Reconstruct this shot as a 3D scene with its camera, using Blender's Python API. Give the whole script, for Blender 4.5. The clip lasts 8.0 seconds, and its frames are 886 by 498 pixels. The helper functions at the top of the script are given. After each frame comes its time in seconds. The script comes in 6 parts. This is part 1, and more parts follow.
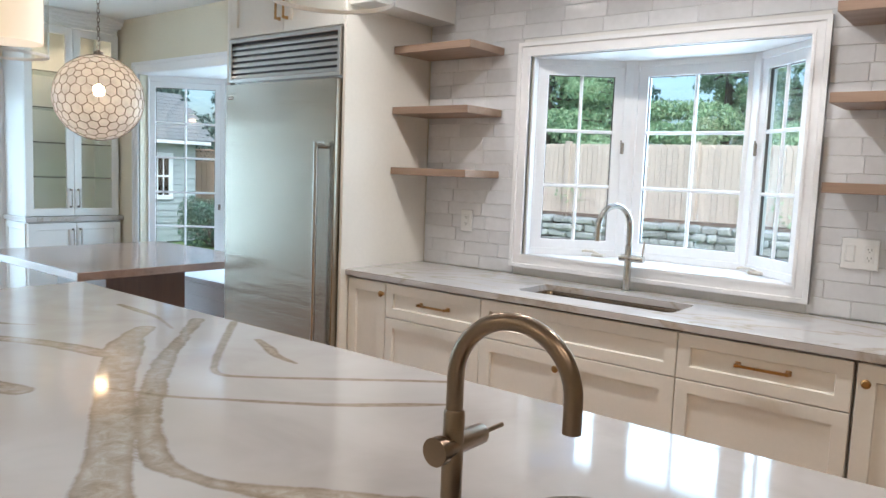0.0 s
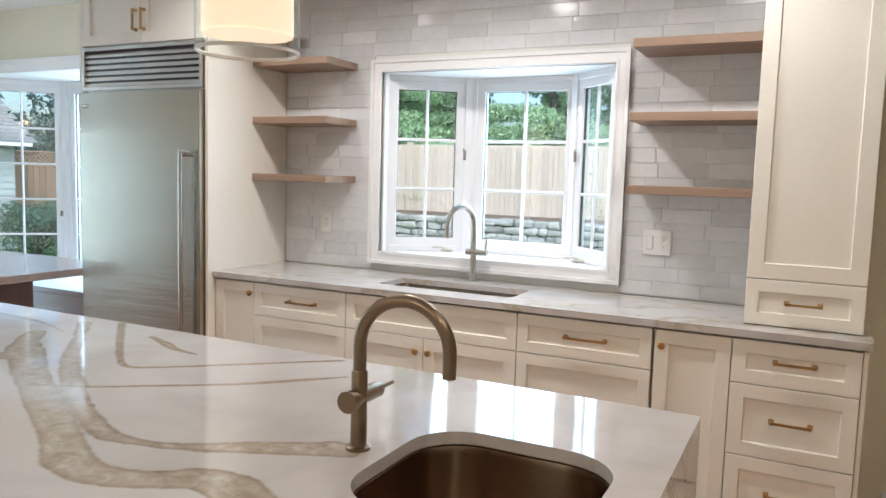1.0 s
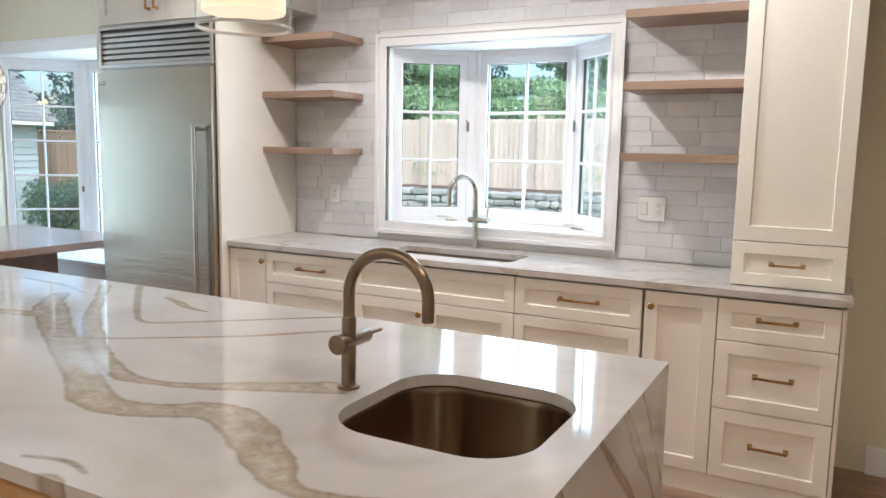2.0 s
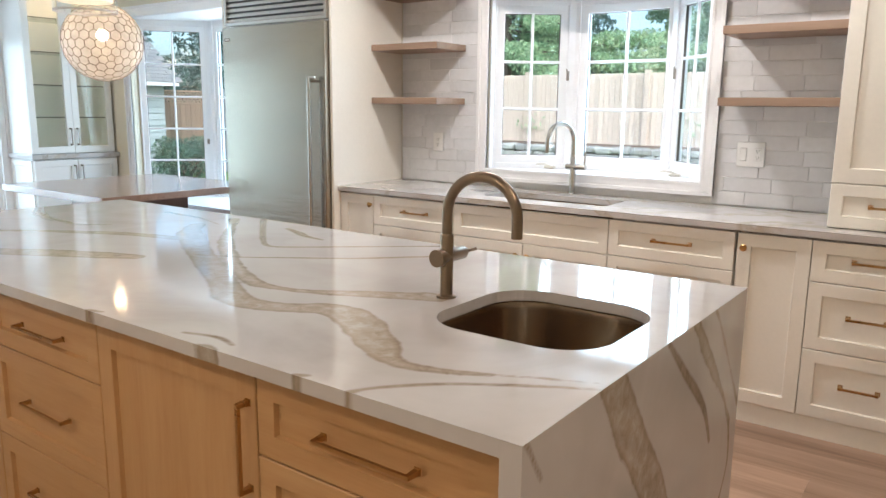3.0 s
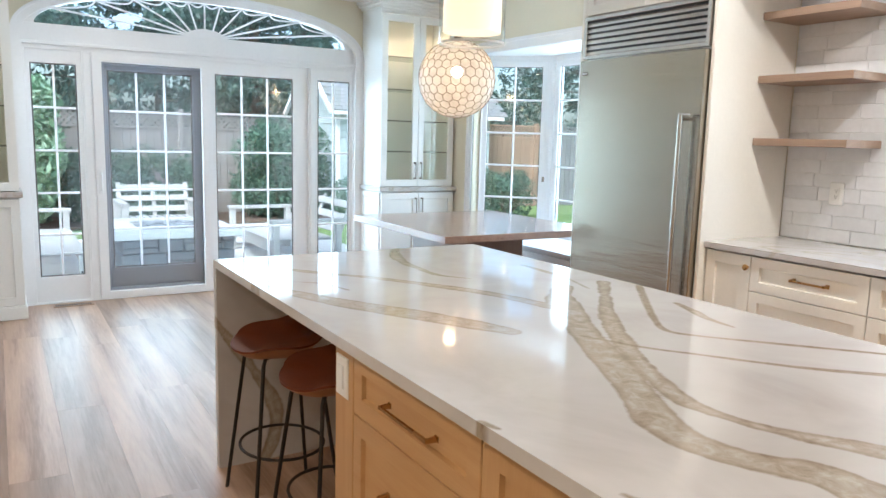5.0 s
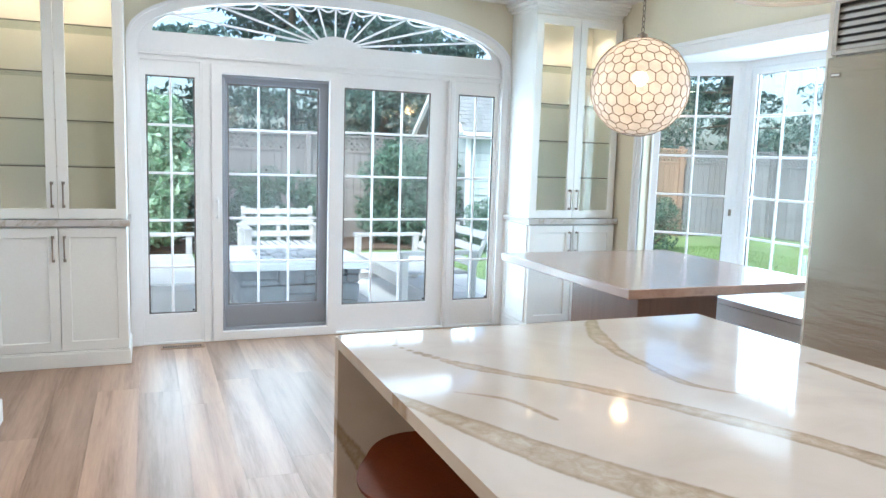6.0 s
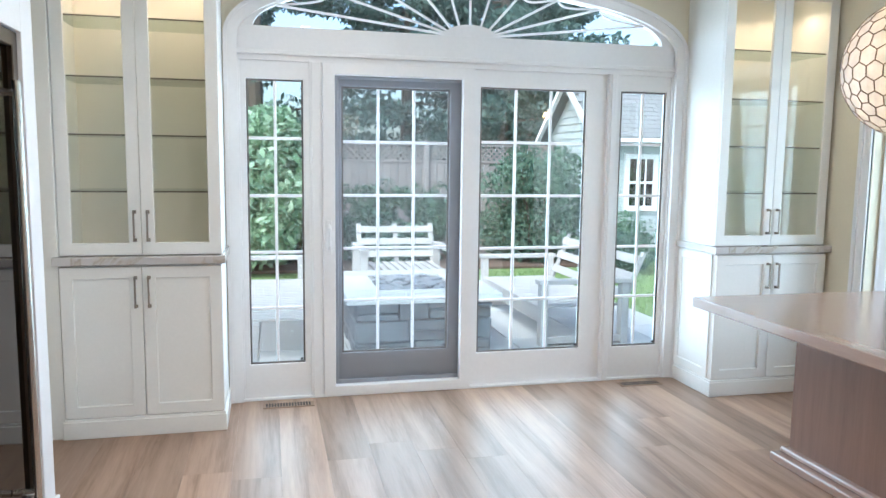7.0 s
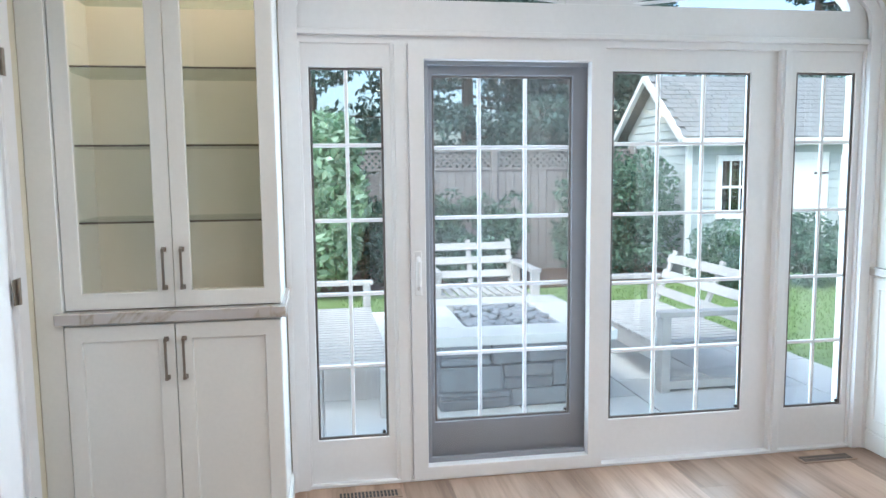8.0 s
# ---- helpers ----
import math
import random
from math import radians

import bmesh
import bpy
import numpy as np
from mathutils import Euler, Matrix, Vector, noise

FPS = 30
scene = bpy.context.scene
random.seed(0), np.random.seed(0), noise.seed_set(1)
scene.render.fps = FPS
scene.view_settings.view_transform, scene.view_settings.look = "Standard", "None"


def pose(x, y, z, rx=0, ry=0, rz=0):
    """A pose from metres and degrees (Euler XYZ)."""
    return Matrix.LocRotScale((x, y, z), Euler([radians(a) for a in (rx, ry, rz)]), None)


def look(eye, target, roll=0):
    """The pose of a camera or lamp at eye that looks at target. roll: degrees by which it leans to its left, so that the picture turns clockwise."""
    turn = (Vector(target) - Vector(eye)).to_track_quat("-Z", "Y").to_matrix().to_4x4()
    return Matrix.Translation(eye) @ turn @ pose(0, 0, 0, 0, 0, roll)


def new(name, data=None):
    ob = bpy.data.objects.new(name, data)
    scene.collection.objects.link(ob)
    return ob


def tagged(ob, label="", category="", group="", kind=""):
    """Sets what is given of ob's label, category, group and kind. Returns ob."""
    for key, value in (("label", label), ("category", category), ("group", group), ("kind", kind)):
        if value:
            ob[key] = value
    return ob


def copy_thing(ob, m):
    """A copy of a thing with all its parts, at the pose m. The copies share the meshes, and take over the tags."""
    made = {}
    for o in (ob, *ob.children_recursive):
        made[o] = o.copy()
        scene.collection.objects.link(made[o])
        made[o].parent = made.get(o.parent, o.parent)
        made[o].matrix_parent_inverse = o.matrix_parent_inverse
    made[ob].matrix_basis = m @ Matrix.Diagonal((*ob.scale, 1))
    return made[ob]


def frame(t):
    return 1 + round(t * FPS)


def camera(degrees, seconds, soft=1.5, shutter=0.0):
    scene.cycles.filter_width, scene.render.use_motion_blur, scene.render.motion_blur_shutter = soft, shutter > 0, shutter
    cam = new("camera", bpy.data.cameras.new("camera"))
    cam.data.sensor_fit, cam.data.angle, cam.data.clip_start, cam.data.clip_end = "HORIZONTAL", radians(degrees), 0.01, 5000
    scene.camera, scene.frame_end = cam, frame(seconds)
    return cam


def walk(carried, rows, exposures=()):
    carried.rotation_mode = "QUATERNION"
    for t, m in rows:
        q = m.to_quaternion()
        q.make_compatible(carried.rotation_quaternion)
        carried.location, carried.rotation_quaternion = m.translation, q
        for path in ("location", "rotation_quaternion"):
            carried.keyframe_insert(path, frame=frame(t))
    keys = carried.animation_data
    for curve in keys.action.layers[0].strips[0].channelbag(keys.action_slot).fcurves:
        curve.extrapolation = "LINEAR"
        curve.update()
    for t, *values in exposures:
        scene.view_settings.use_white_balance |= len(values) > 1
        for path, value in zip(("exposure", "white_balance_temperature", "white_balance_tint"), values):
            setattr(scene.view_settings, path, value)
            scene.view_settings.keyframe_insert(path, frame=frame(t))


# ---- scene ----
cam = camera(61.8, 8.0)
PATH = [
    (0, (-0.081, 0.965, 1.461), (-1.327, 2.517, 1.257), 2.25),
    (0.5, (-0.024, 0.719, 1.488), (-1.035, 2.434, 1.293), 2.0),
    (1, (0.054, 0.583, 1.498), (-0.834, 2.365, 1.303), 1.7),
    (1.2, (0.084, 0.556, 1.51), (-0.79, 2.343, 1.301), 1.5),
    (2.5, (0.289, 0.422, 1.43), (-0.738, 2.112, 1.126), 0.9),
    (3, (0.346, 0.31, 1.407), (-0.808, 1.901, 1.038), 0.7),
    (3.5, (0.329, 0.139, 1.407), (-0.935, 1.639, 1.018), 0.6),
    (4, (0.28, 0.048, 1.414), (-1.133, 1.416, 1.052), 0.5),
    (4.5, (0.063, 0.217, 1.42), (-1.514, 1.404, 1.099), 0.9),
    (4.7, (-0.062, 0.328, 1.44), (-1.688, 1.449, 1.129), 1.2),
    (5.8, (-1.138, 0.699, 1.433), (-2.961, 1.48, 1.178), 1.8),
    (6, (-1.368, 0.731, 1.428), (-3.211, 1.47, 1.183), 1.8),
    (6.5, (-1.947, 0.813, 1.429), (-3.841, 1.411, 1.196), 1.4),
    (7, (-2.519, 0.853, 1.467), (-4.453, 1.308, 1.235), 0.7),
    (7.5, (-3.121, 0.804, 1.477), (-5.071, 1.187, 1.259), -0.0),
    (8, (-3.673, 0.762, 1.486), (-5.635, 1.087, 1.272), -0.6),
]
walk(cam, [(t, look(eye, target, roll)) for t, eye, target, roll in PATH],
     [(0.0, 0.91, 5430, 7), (1.0, 1.05, 5540, 7), (2.5, 1.15, 5560, 8), (3.5, 1.27, 5690, 8), (4.5, 1.36, 5560, 7), (6.0, 1.51, 5500, 6), (7.0, 1.38, 5540, 7), (8.0, 1.25, 5580, 8)])

# ---- world, sun, exposure ----
world = bpy.data.worlds.new("world")
scene.world = world
world.use_nodes = True
wn = world.node_tree
sky = wn.nodes.new("ShaderNodeTexSky")
sky.sky_type = "NISHITA"
sky.sun_disc = False
sky.sun_elevation = radians(48)
sky.sun_rotation = radians(137)
sky.air_density, sky.dust_density, sky.ozone_density = 1.0, 4.0, 1.0
wn.links.new(sky.outputs[0], wn.nodes["Background"].inputs[0])
wn.nodes["Background"].inputs[1].default_value = 0.18

sun = new("sun", bpy.data.lights.new("sun", "SUN"))
sun.data.energy, sun.data.angle, sun.data.color = 1.15, radians(20), (1.0, 0.96, 0.9)
sun.matrix_world = look((0, 0, 20), (-12.5, 13.5, -1.0))



def area(name, m, w, h, power, col):
    li = bpy.data.lights.new(name, "AREA")
    li.shape, li.size, li.size_y, li.energy, li.color = "RECTANGLE", w, h, power, col
    ob = new(name, li)
    ob.matrix_world = m
    return ob


DAY = (0.82, 0.93, 1.0)
area("door_daylight", look((-7.35, 2.09, 1.15), (0, 2.09, 0.9)), 2.7, 1.9, 48, DAY)
area("transom_daylight", look((-7.35, 2.09, 2.38), (0, 2.09, 1.6)), 2.3, 0.25, 3, DAY)
area("sink_bay_daylight", look((-1.55, 4.95, 1.6), (-1.55, 0, 0.9)), 1.2, 0.95, 16, DAY)
area("dining_bay_daylight", look((-5.25, 5.25, 1.5), (-5.25, 0, 0.9)), 1.5, 1.5, 25, DAY)

# ---- materials ----
WARM = (1.0, 0.72, 0.42)


def shade(name):
    m = bpy.data.materials.new(name)
    m.use_nodes = True
    nt = m.node_tree
    return m, nt, nt.nodes["Principled BSDF"]


def node(nt, kind, **kw):
    n = nt.nodes.new("ShaderNode" + kind)
    for k, v in kw.items():
        if k == "operation":
            n.operation = v
        elif k == "blend":
            n.blend_type = v
        else:
            n.inputs[k.replace("_", " ")].default_value = v
    return n


def coords(nt, stretch=(1, 1, 1), spread=0.0):
    tc = node(nt, "TexCoord")
    mp = node(nt, "Mapping")
    mp.inputs["Scale"].default_value = stretch
    nt.links.new(tc.outputs["Object"], mp.inputs["Vector"])
    if spread:
        oi = node(nt, "ObjectInfo")
        mu = node(nt, "Math", operation="MULTIPLY")
        mu.inputs[1].default_value = spread
        nt.links.new(oi.outputs["Random"], mu.inputs[0])
        nt.links.new(mu.outputs[0], mp.inputs["Location"])
    return mp.outputs["Vector"]


def ramp(nt, fac, stops):
    r = node(nt, "ValToRGB")
    el = r.color_ramp.elements
    while len(el) < len(stops):
        el.new(0.5)
    for e, (p, c) in zip(el, stops):
        e.position, e.color = p, (*c, 1)
    nt.links.new(fac, r.inputs["Fac"])
    return r.outputs["Color"]


def noise_tex(nt, vec, scale, detail=4.0, rough=0.55, warp=0.0):
    n = node(nt, "TexNoise", Scale=scale, Detail=detail, Roughness=rough, Distortion=warp)
    nt.links.new(vec, n.inputs["Vector"])
    return n.outputs["Fac"]


def bumped(nt, p, height, strength, dist=0.002):
    b = node(nt, "Bump", Strength=strength, Distance=dist)
    nt.links.new(height, b.inputs["Height"])
    nt.links.new(b.outputs["Normal"], p.inputs["Normal"])


def mat(name, col, rough=0.5, metal=0.0, var=0.06, scale=3.0, fine=80.0, bump=0.1, dist=0.001, rand=0.0, coat=0.0, stretch=(1, 1, 1), rvar=0.08):
    """Colour, gloss and relief varied at two scales; rand varies piece by piece."""
    m, nt, p = shade(name)
    v = coords(nt, stretch, 7.0 if rand else 0.0)
    a, b = noise_tex(nt, v, scale, 3), noise_tex(nt, v, fine, 5)
    s = node(nt, "Math", operation="ADD")
    nt.links.new(a, s.inputs[0]), nt.links.new(b, s.inputs[1])
    mr = node(nt, "MapRange")
    mr.inputs["From Min"].default_value, mr.inputs["From Max"].default_value = 0.6, 1.4
    mr.inputs["To Min"].default_value, mr.inputs["To Max"].default_value = 1 - var, 1 + var
    nt.links.new(s.outputs[0], mr.inputs["Value"])
    fac = mr.outputs[0]
    if rand:
        oi = node(nt, "ObjectInfo")
        r2 = node(nt, "MapRange")
        r2.inputs["To Min"].default_value, r2.inputs["To Max"].default_value = 1 - rand, 1 + rand
        nt.links.new(oi.outputs["Random"], r2.inputs["Value"])
        mu = node(nt, "Math", operation="MULTIPLY")
        nt.links.new(fac, mu.inputs[0]), nt.links.new(r2.outputs[0], mu.inputs[1])
        fac = mu.outputs[0]
    h = node(nt, "HueSaturation")
    h.inputs["Color"].default_value = (*col, 1)
    nt.links.new(fac, h.inputs["Value"])
    nt.links.new(h.outputs["Color"], p.inputs["Base Color"])
    rr = node(nt, "MapRange")
    rr.inputs["To Min"].default_value, rr.inputs["To Max"].default_value = max(rough - rvar, 0.02), min(rough + rvar, 1)
    nt.links.new(a, rr.inputs["Value"])
    nt.links.new(rr.outputs[0], p.inputs["Roughness"])
    p.inputs["Metallic"].default_value = metal
    p.inputs["Coat Weight"].default_value = coat
    p.inputs["Coat Roughness"].default_value = 0.12
    if bump:
        bumped(nt, p, b, bump, dist)
    return m


def wood(name, dark, light, axis=0, rough=0.45, rand=0.0, coat=0.0, ring=9.0, cathedral=0.0):
    m, nt, p = shade(name)
    st = [14, 14, 14]
    st[axis] = 0.9
    v = coords(nt, st, 11.0 if rand else 0.0)
    a = noise_tex(nt, v, 1.0, 5, 0.6, 0.6)
    b = noise_tex(nt, v, ring, 6, 0.7, 0.2)
    mx = node(nt, "Math", operation="MULTIPLY_ADD")
    mx.inputs[1].default_value = 0.45
    nt.links.new(b, mx.inputs[0]), nt.links.new(a, mx.inputs[2])
    if cathedral:
        st2 = [7, 7, 7]
        st2[axis] = 0.8
        wv = node(nt, "TexWave", Scale=0.22, Distortion=5.0, Detail=2.0, Detail_Scale=0.8)
        wv.bands_direction = "Y"
        nt.links.new(coords(nt, st2, 9.0), wv.inputs["Vector"])
        m2 = node(nt, "Math", operation="MULTIPLY_ADD")
        m2.inputs[1].default_value = -cathedral
        nt.links.new(wv.outputs["Fac"], m2.inputs[0]), nt.links.new(mx.outputs[0], m2.inputs[2])
        mx = m2
    c = ramp(nt, mx.outputs[0], [(0.42, dark), (0.62, tuple((x + y) / 2 for x, y in zip(dark, light))), (0.95, light)])
    if rand:
        oi = node(nt, "ObjectInfo")
        r2 = node(nt, "MapRange")
        r2.inputs["To Min"].default_value, r2.inputs["To Max"].default_value = 1 - rand, 1 + rand
        nt.links.new(oi.outputs["Random"], r2.inputs["Value"])
        h = node(nt, "HueSaturation")
        nt.links.new(r2.outputs[0], h.inputs["Value"]), nt.links.new(c, h.inputs["Color"])
        c = h.outputs["Color"]
    nt.links.new(c, p.inputs["Base Color"])
    p.inputs["Roughness"].default_value = rough
    p.inputs["Coat Weight"].default_value = coat
    p.inputs["Coat Roughness"].default_value = 0.2
    bumped(nt, p, b, 0.12, 0.001)
    return m


def glass(name, tint=(1, 1, 1), ior=1.45, rough=0.0):
    m, nt, p = shade(name)
    nt.nodes.remove(p)
    tr, gl, lw, mx = node(nt, "BsdfTransparent"), node(nt, "BsdfGlossy"), node(nt, "LayerWeight", Blend=0.5), node(nt, "MixShader")
    pw, ad = node(nt, "Math", operation="POWER"), node(nt, "Math", operation="MULTIPLY_ADD")
    f0 = ((ior - 1) / (ior + 1)) ** 2
    pw.inputs[1].default_value, ad.inputs[1].default_value, ad.inputs[2].default_value = 5.0, 1 - f0, f0
    tr.inputs[0].default_value = (*tint, 1)
    gl.inputs["Roughness"].default_value = rough
    nt.links.new(lw.outputs["Facing"], pw.inputs[0]), nt.links.new(pw.outputs[0], ad.inputs[0]), nt.links.new(ad.outputs[0], mx.inputs[0])
    nt.links.new(tr.outputs[0], mx.inputs[1]), nt.links.new(gl.outputs[0], mx.inputs[2])
    nt.links.new(mx.outputs[0], nt.nodes["Material Output"].inputs["Surface"])
    return m


def screen_mesh():
    """Fine woven insect screen: wires too thin to tell apart, half covering what lies behind."""
    m, nt, p = shade("insect_screen")
    p.inputs["Base Color"].default_value = (0.36, 0.38, 0.41, 1)
    p.inputs["Roughness"].default_value = 0.6
    tr, mx = node(nt, "BsdfTransparent"), node(nt, "MixShader", Fac=0.92)
    nt.links.new(p.outputs[0], mx.inputs[1]), nt.links.new(tr.outputs[0], mx.inputs[2])
    nt.links.new(mx.outputs[0], nt.nodes["Material Output"].inputs["Surface"])
    return m


def glow(name, col, power):
    m, nt, p = shade(name)
    p.inputs["Base Color"].default_value = (0.8, 0.78, 0.74, 1)
    p.inputs["Emission Color"].default_value = (*col, 1)
    p.inputs["Emission Strength"].default_value = power
    return m


def quartz(name, use_field):
    """White engineered quartz with warm grey-gold veins; the island's field of distances to its veins comes as an attribute."""
    m, nt, p = shade(name)
    v = coords(nt)
    big, fine = noise_tex(nt, v, 2.2, 4, 0.6, 0.8), noise_tex(nt, v, 26, 5, 0.65, 0.5)
    base = ramp(nt, big, [(0.3, (0.48, 0.45, 0.43)), (0.5, (0.545, 0.52, 0.505)), (0.7, (0.59, 0.57, 0.56))])
    tone = ramp(nt, fine, [(0.3, (0.27, 0.215, 0.15)), (0.5, (0.40, 0.345, 0.27)), (0.7, (0.53, 0.485, 0.425))])
    edge = ramp(nt, fine, [(0.3, (0.21, 0.155, 0.10)), (0.7, (0.36, 0.30, 0.225))])

    def blend(fac, under, over):
        mx = nt.nodes.new("ShaderNodeMix")
        mx.data_type = "RGBA"
        nt.links.new(fac, mx.inputs[0]), nt.links.new(under, mx.inputs[6]), nt.links.new(over, mx.inputs[7])
        return mx.outputs[2]

    def add_scaled(x, y, k, off):
        q = node(nt, "Math", operation="SUBTRACT")
        q.inputs[1].default_value = off
        nt.links.new(y, q.inputs[0])
        w = node(nt, "Math", operation="MULTIPLY_ADD")
        w.inputs[1].default_value = k
        nt.links.new(q.outputs[0], w.inputs[0]), nt.links.new(x, w.inputs[2])
        return w.outputs[0]

    if use_field:
        mid = noise_tex(nt, v, 5, 3, 0.5, 0.4)
        for key, k1, soft, strength in (("broad", 0.045, 0.006, 0.88), ("thin", 0.012, 0.006, 0.95)):
            at = node(nt, "Attribute")
            at.attribute_name = key
            d = add_scaled(at.outputs["Fac"], mid, k1, 0.5)
            d = add_scaled(d, fine, k1 * 0.3, 0.5 if key == "broad" else 0.9)
            mr = node(nt, "MapRange")
            mr.inputs["From Min"].default_value, mr.inputs["From Max"].default_value = soft, -soft * 0.4
            mr.inputs["To Max"].default_value = strength
            nt.links.new(d, mr.inputs["Value"])
            r2 = node(nt, "MapRange")
            r2.inputs["From Min"].default_value, r2.inputs["From Max"].default_value = -0.016, -0.002
            nt.links.new(d, r2.inputs["Value"])
            base = blend(mr.outputs[0], base, blend(r2.outputs[0], tone, edge))
    else:
        st = coords(nt, (0.55, 1.3, 1.0))
        lines = noise_tex(nt, st, 1.3, 5, 0.55, 1.6)
        ab = node(nt, "Math", operation="SUBTRACT")
        ab.inputs[1].default_value = 0.5
        nt.links.new(lines, ab.inputs[0])
        ab2 = node(nt, "Math", operation="ABSOLUTE")
        nt.links.new(ab.outputs[0], ab2.inputs[0])
        mr = node(nt, "MapRange")
        mr.inputs["From Min"].default_value, mr.inputs["From Max"].default_value = 0.03, 0.004
        mr.inputs["To Max"].default_value = 0.75
        nt.links.new(ab2.outputs[0], mr.inputs["Value"])
        base = blend(mr.outputs[0], base, tone)
    nt.links.new(base, p.inputs["Base Color"])
    p.inputs["Roughness"].default_value = 0.065
    return m


def capiz():
    m, nt, p = shade("capiz_shell")
    nt.nodes.remove(p)
    v = coords(nt)
    c = ramp(nt, noise_tex(nt, v, 14, 4), [(0.3, (0.56, 0.535, 0.51)), (0.7, (0.72, 0.70, 0.68))])
    di, tl, gl, tr = node(nt, "BsdfDiffuse"), node(nt, "BsdfTranslucent"), node(nt, "BsdfGlossy", Roughness=0.25), node(nt, "BsdfTransparent")
    m1, m2, m3 = node(nt, "MixShader", Fac=0.45), node(nt, "MixShader", Fac=0.08), node(nt, "MixShader", Fac=0.30)
    nt.links.new(c, di.inputs[0]), nt.links.new(c, tl.inputs[0])
    nt.links.new(di.outputs[0], m1.inputs[1]), nt.links.new(tl.outputs[0], m1.inputs[2])
    nt.links.new(m1.outputs[0], m2.inputs[1]), nt.links.new(gl.outputs[0], m2.inputs[2])
    nt.links.new(m2.outputs[0], m3.inputs[1]), nt.links.new(tr.outputs[0], m3.inputs[2])
    nt.links.new(m3.outputs[0], nt.nodes["Material Output"].inputs["Surface"])
    return m


def foliage(name, dark, light):
    m, nt, p = shade(name)
    nt.nodes.remove(p)
    geo = node(nt, "NewGeometry")
    c = ramp(nt, geo.outputs["Random Per Island"], [(0.0, dark), (0.6, tuple((a + b) / 2 for a, b in zip(dark, light))), (1.0, light)])
    pr, tl, mx = node(nt, "BsdfPrincipled", Roughness=0.55), node(nt, "BsdfTranslucent"), node(nt, "MixShader", Fac=0.3)
    nt.links.new(c, pr.inputs["Base Color"]), nt.links.new(c, tl.inputs[0])
    nt.links.new(pr.outputs[0], mx.inputs[1]), nt.links.new(tl.outputs[0], mx.inputs[2])
    nt.links.new(mx.outputs[0], nt.nodes["Material Output"].inputs["Surface"])
    return m


WALL = mat("cream_wall_paint", (0.74, 0.69, 0.55), 0.75, var=0.03, bump=0.15)
CEIL = mat("ceiling_paint", (0.84, 0.83, 0.80), 0.8, var=0.02, bump=0.1)
TRIM = mat("white_trim_paint", (0.84, 0.84, 0.85), 0.32, var=0.03, fine=40, bump=0.05)
CAB = mat("cream_cabinet_paint", (0.83, 0.79, 0.71), 0.36, var=0.03, fine=60, bump=0.05)
HUTCH = mat("white_cabinet_paint", (0.82, 0.82, 0.79), 0.36, var=0.03, fine=60, bump=0.05)
# Near-black for dark parts, and for shade painted into holes and gaps.
DARK = mat("dark_parts_and_gap_shade", (0.03, 0.028, 0.026), 0.7)
OAK = wood("light_oak", (0.44, 0.232, 0.088), (0.565, 0.345, 0.156), 2, 0.42)
OAKX = wood("light_oak_rail", (0.44, 0.232, 0.088), (0.565, 0.345, 0.156), 0, 0.42)
SHELF = wood("shelf_oak", (0.21, 0.135, 0.09), (0.36, 0.25, 0.18), 0, 0.5)
FLOOR = wood("floor_oak", (0.22, 0.132, 0.085), (0.46, 0.31, 0.22), 0, 0.38, rand=0.22, ring=6, cathedral=0.17)
TABLE = wood("table_wood", (0.26, 0.17, 0.13), (0.39, 0.275, 0.225), 0, 0.2, coat=0.7)
TILE = mat("glazed_tile", (0.73, 0.735, 0.755), 0.13, var=0.06, scale=9, fine=30, bump=0.35, dist=0.004, rand=0.09)
GROUT = mat("grout", (0.80, 0.79, 0.77), 0.8, var=0.05)
STEEL = mat("brushed_steel", (0.42, 0.385, 0.325), 0.22, 1.0, var=0.03, scale=2.0, fine=3.5, bump=0.2, dist=0.02, stretch=(0.35, 0.35, 3.0), rvar=0.04)
STEEL_V = mat("satin_steel", (0.55, 0.53, 0.50), 0.24, 1.0, var=0.05)
SINKM = mat("sink_steel", (0.33, 0.25, 0.175), 0.2, 1.0, var=0.06)
NICKEL = mat("brushed_nickel", (0.25, 0.19, 0.135), 0.3, 1.0, var=0.05, fine=200)
BRASS = mat("champagne_bronze", (0.50, 0.31, 0.13), 0.28, 1.0, var=0.06)
PEWTER = mat("aged_pewter", (0.30, 0.26, 0.22), 0.38, 1.0, var=0.06)
CAME = mat("dark_bronze_came", (0.10, 0.065, 0.04), 0.45, 0.3, var=0.1)
CRANK = mat("pale_crank_metal", (0.62, 0.57, 0.50), 0.35, 0.2, var=0.08)
BLACK = mat("blackened_iron", (0.035, 0.028, 0.025), 0.5, 0.6, var=0.15)
LEATHER = mat("cognac_leather", (0.12, 0.026, 0.006), 0.5, var=0.25, scale=7, fine=120, bump=0.25)
LEATHER.node_tree.nodes["Principled BSDF"].inputs["Specular IOR Level"].default_value = 0.25
PLASTIC = mat("white_plastic", (0.80, 0.80, 0.79), 0.35, var=0.02, bump=0.0)
SCREENF = mat("grey_screen_frame", (0.32, 0.335, 0.37), 0.45, 0.4, var=0.06)
GASKET = mat("dark_gasket", (0.10, 0.085, 0.075), 0.6)
TOP = quartz("veined_quartz", True)
TOP2 = quartz("veined_quartz_slab", False)
GLASS = glass("window_glass", (0.93, 0.97, 0.96), 1.75)
CABGLASS = glass("cabinet_glass", (0.97, 0.985, 0.97))
SHELFGLASS = glass("shelf_glass", (0.80, 0.88, 0.84), 1.5)
OVENGLASS = glass("dark_glass", (0.05, 0.045, 0.04), 1.9)
CAPIZ = capiz()
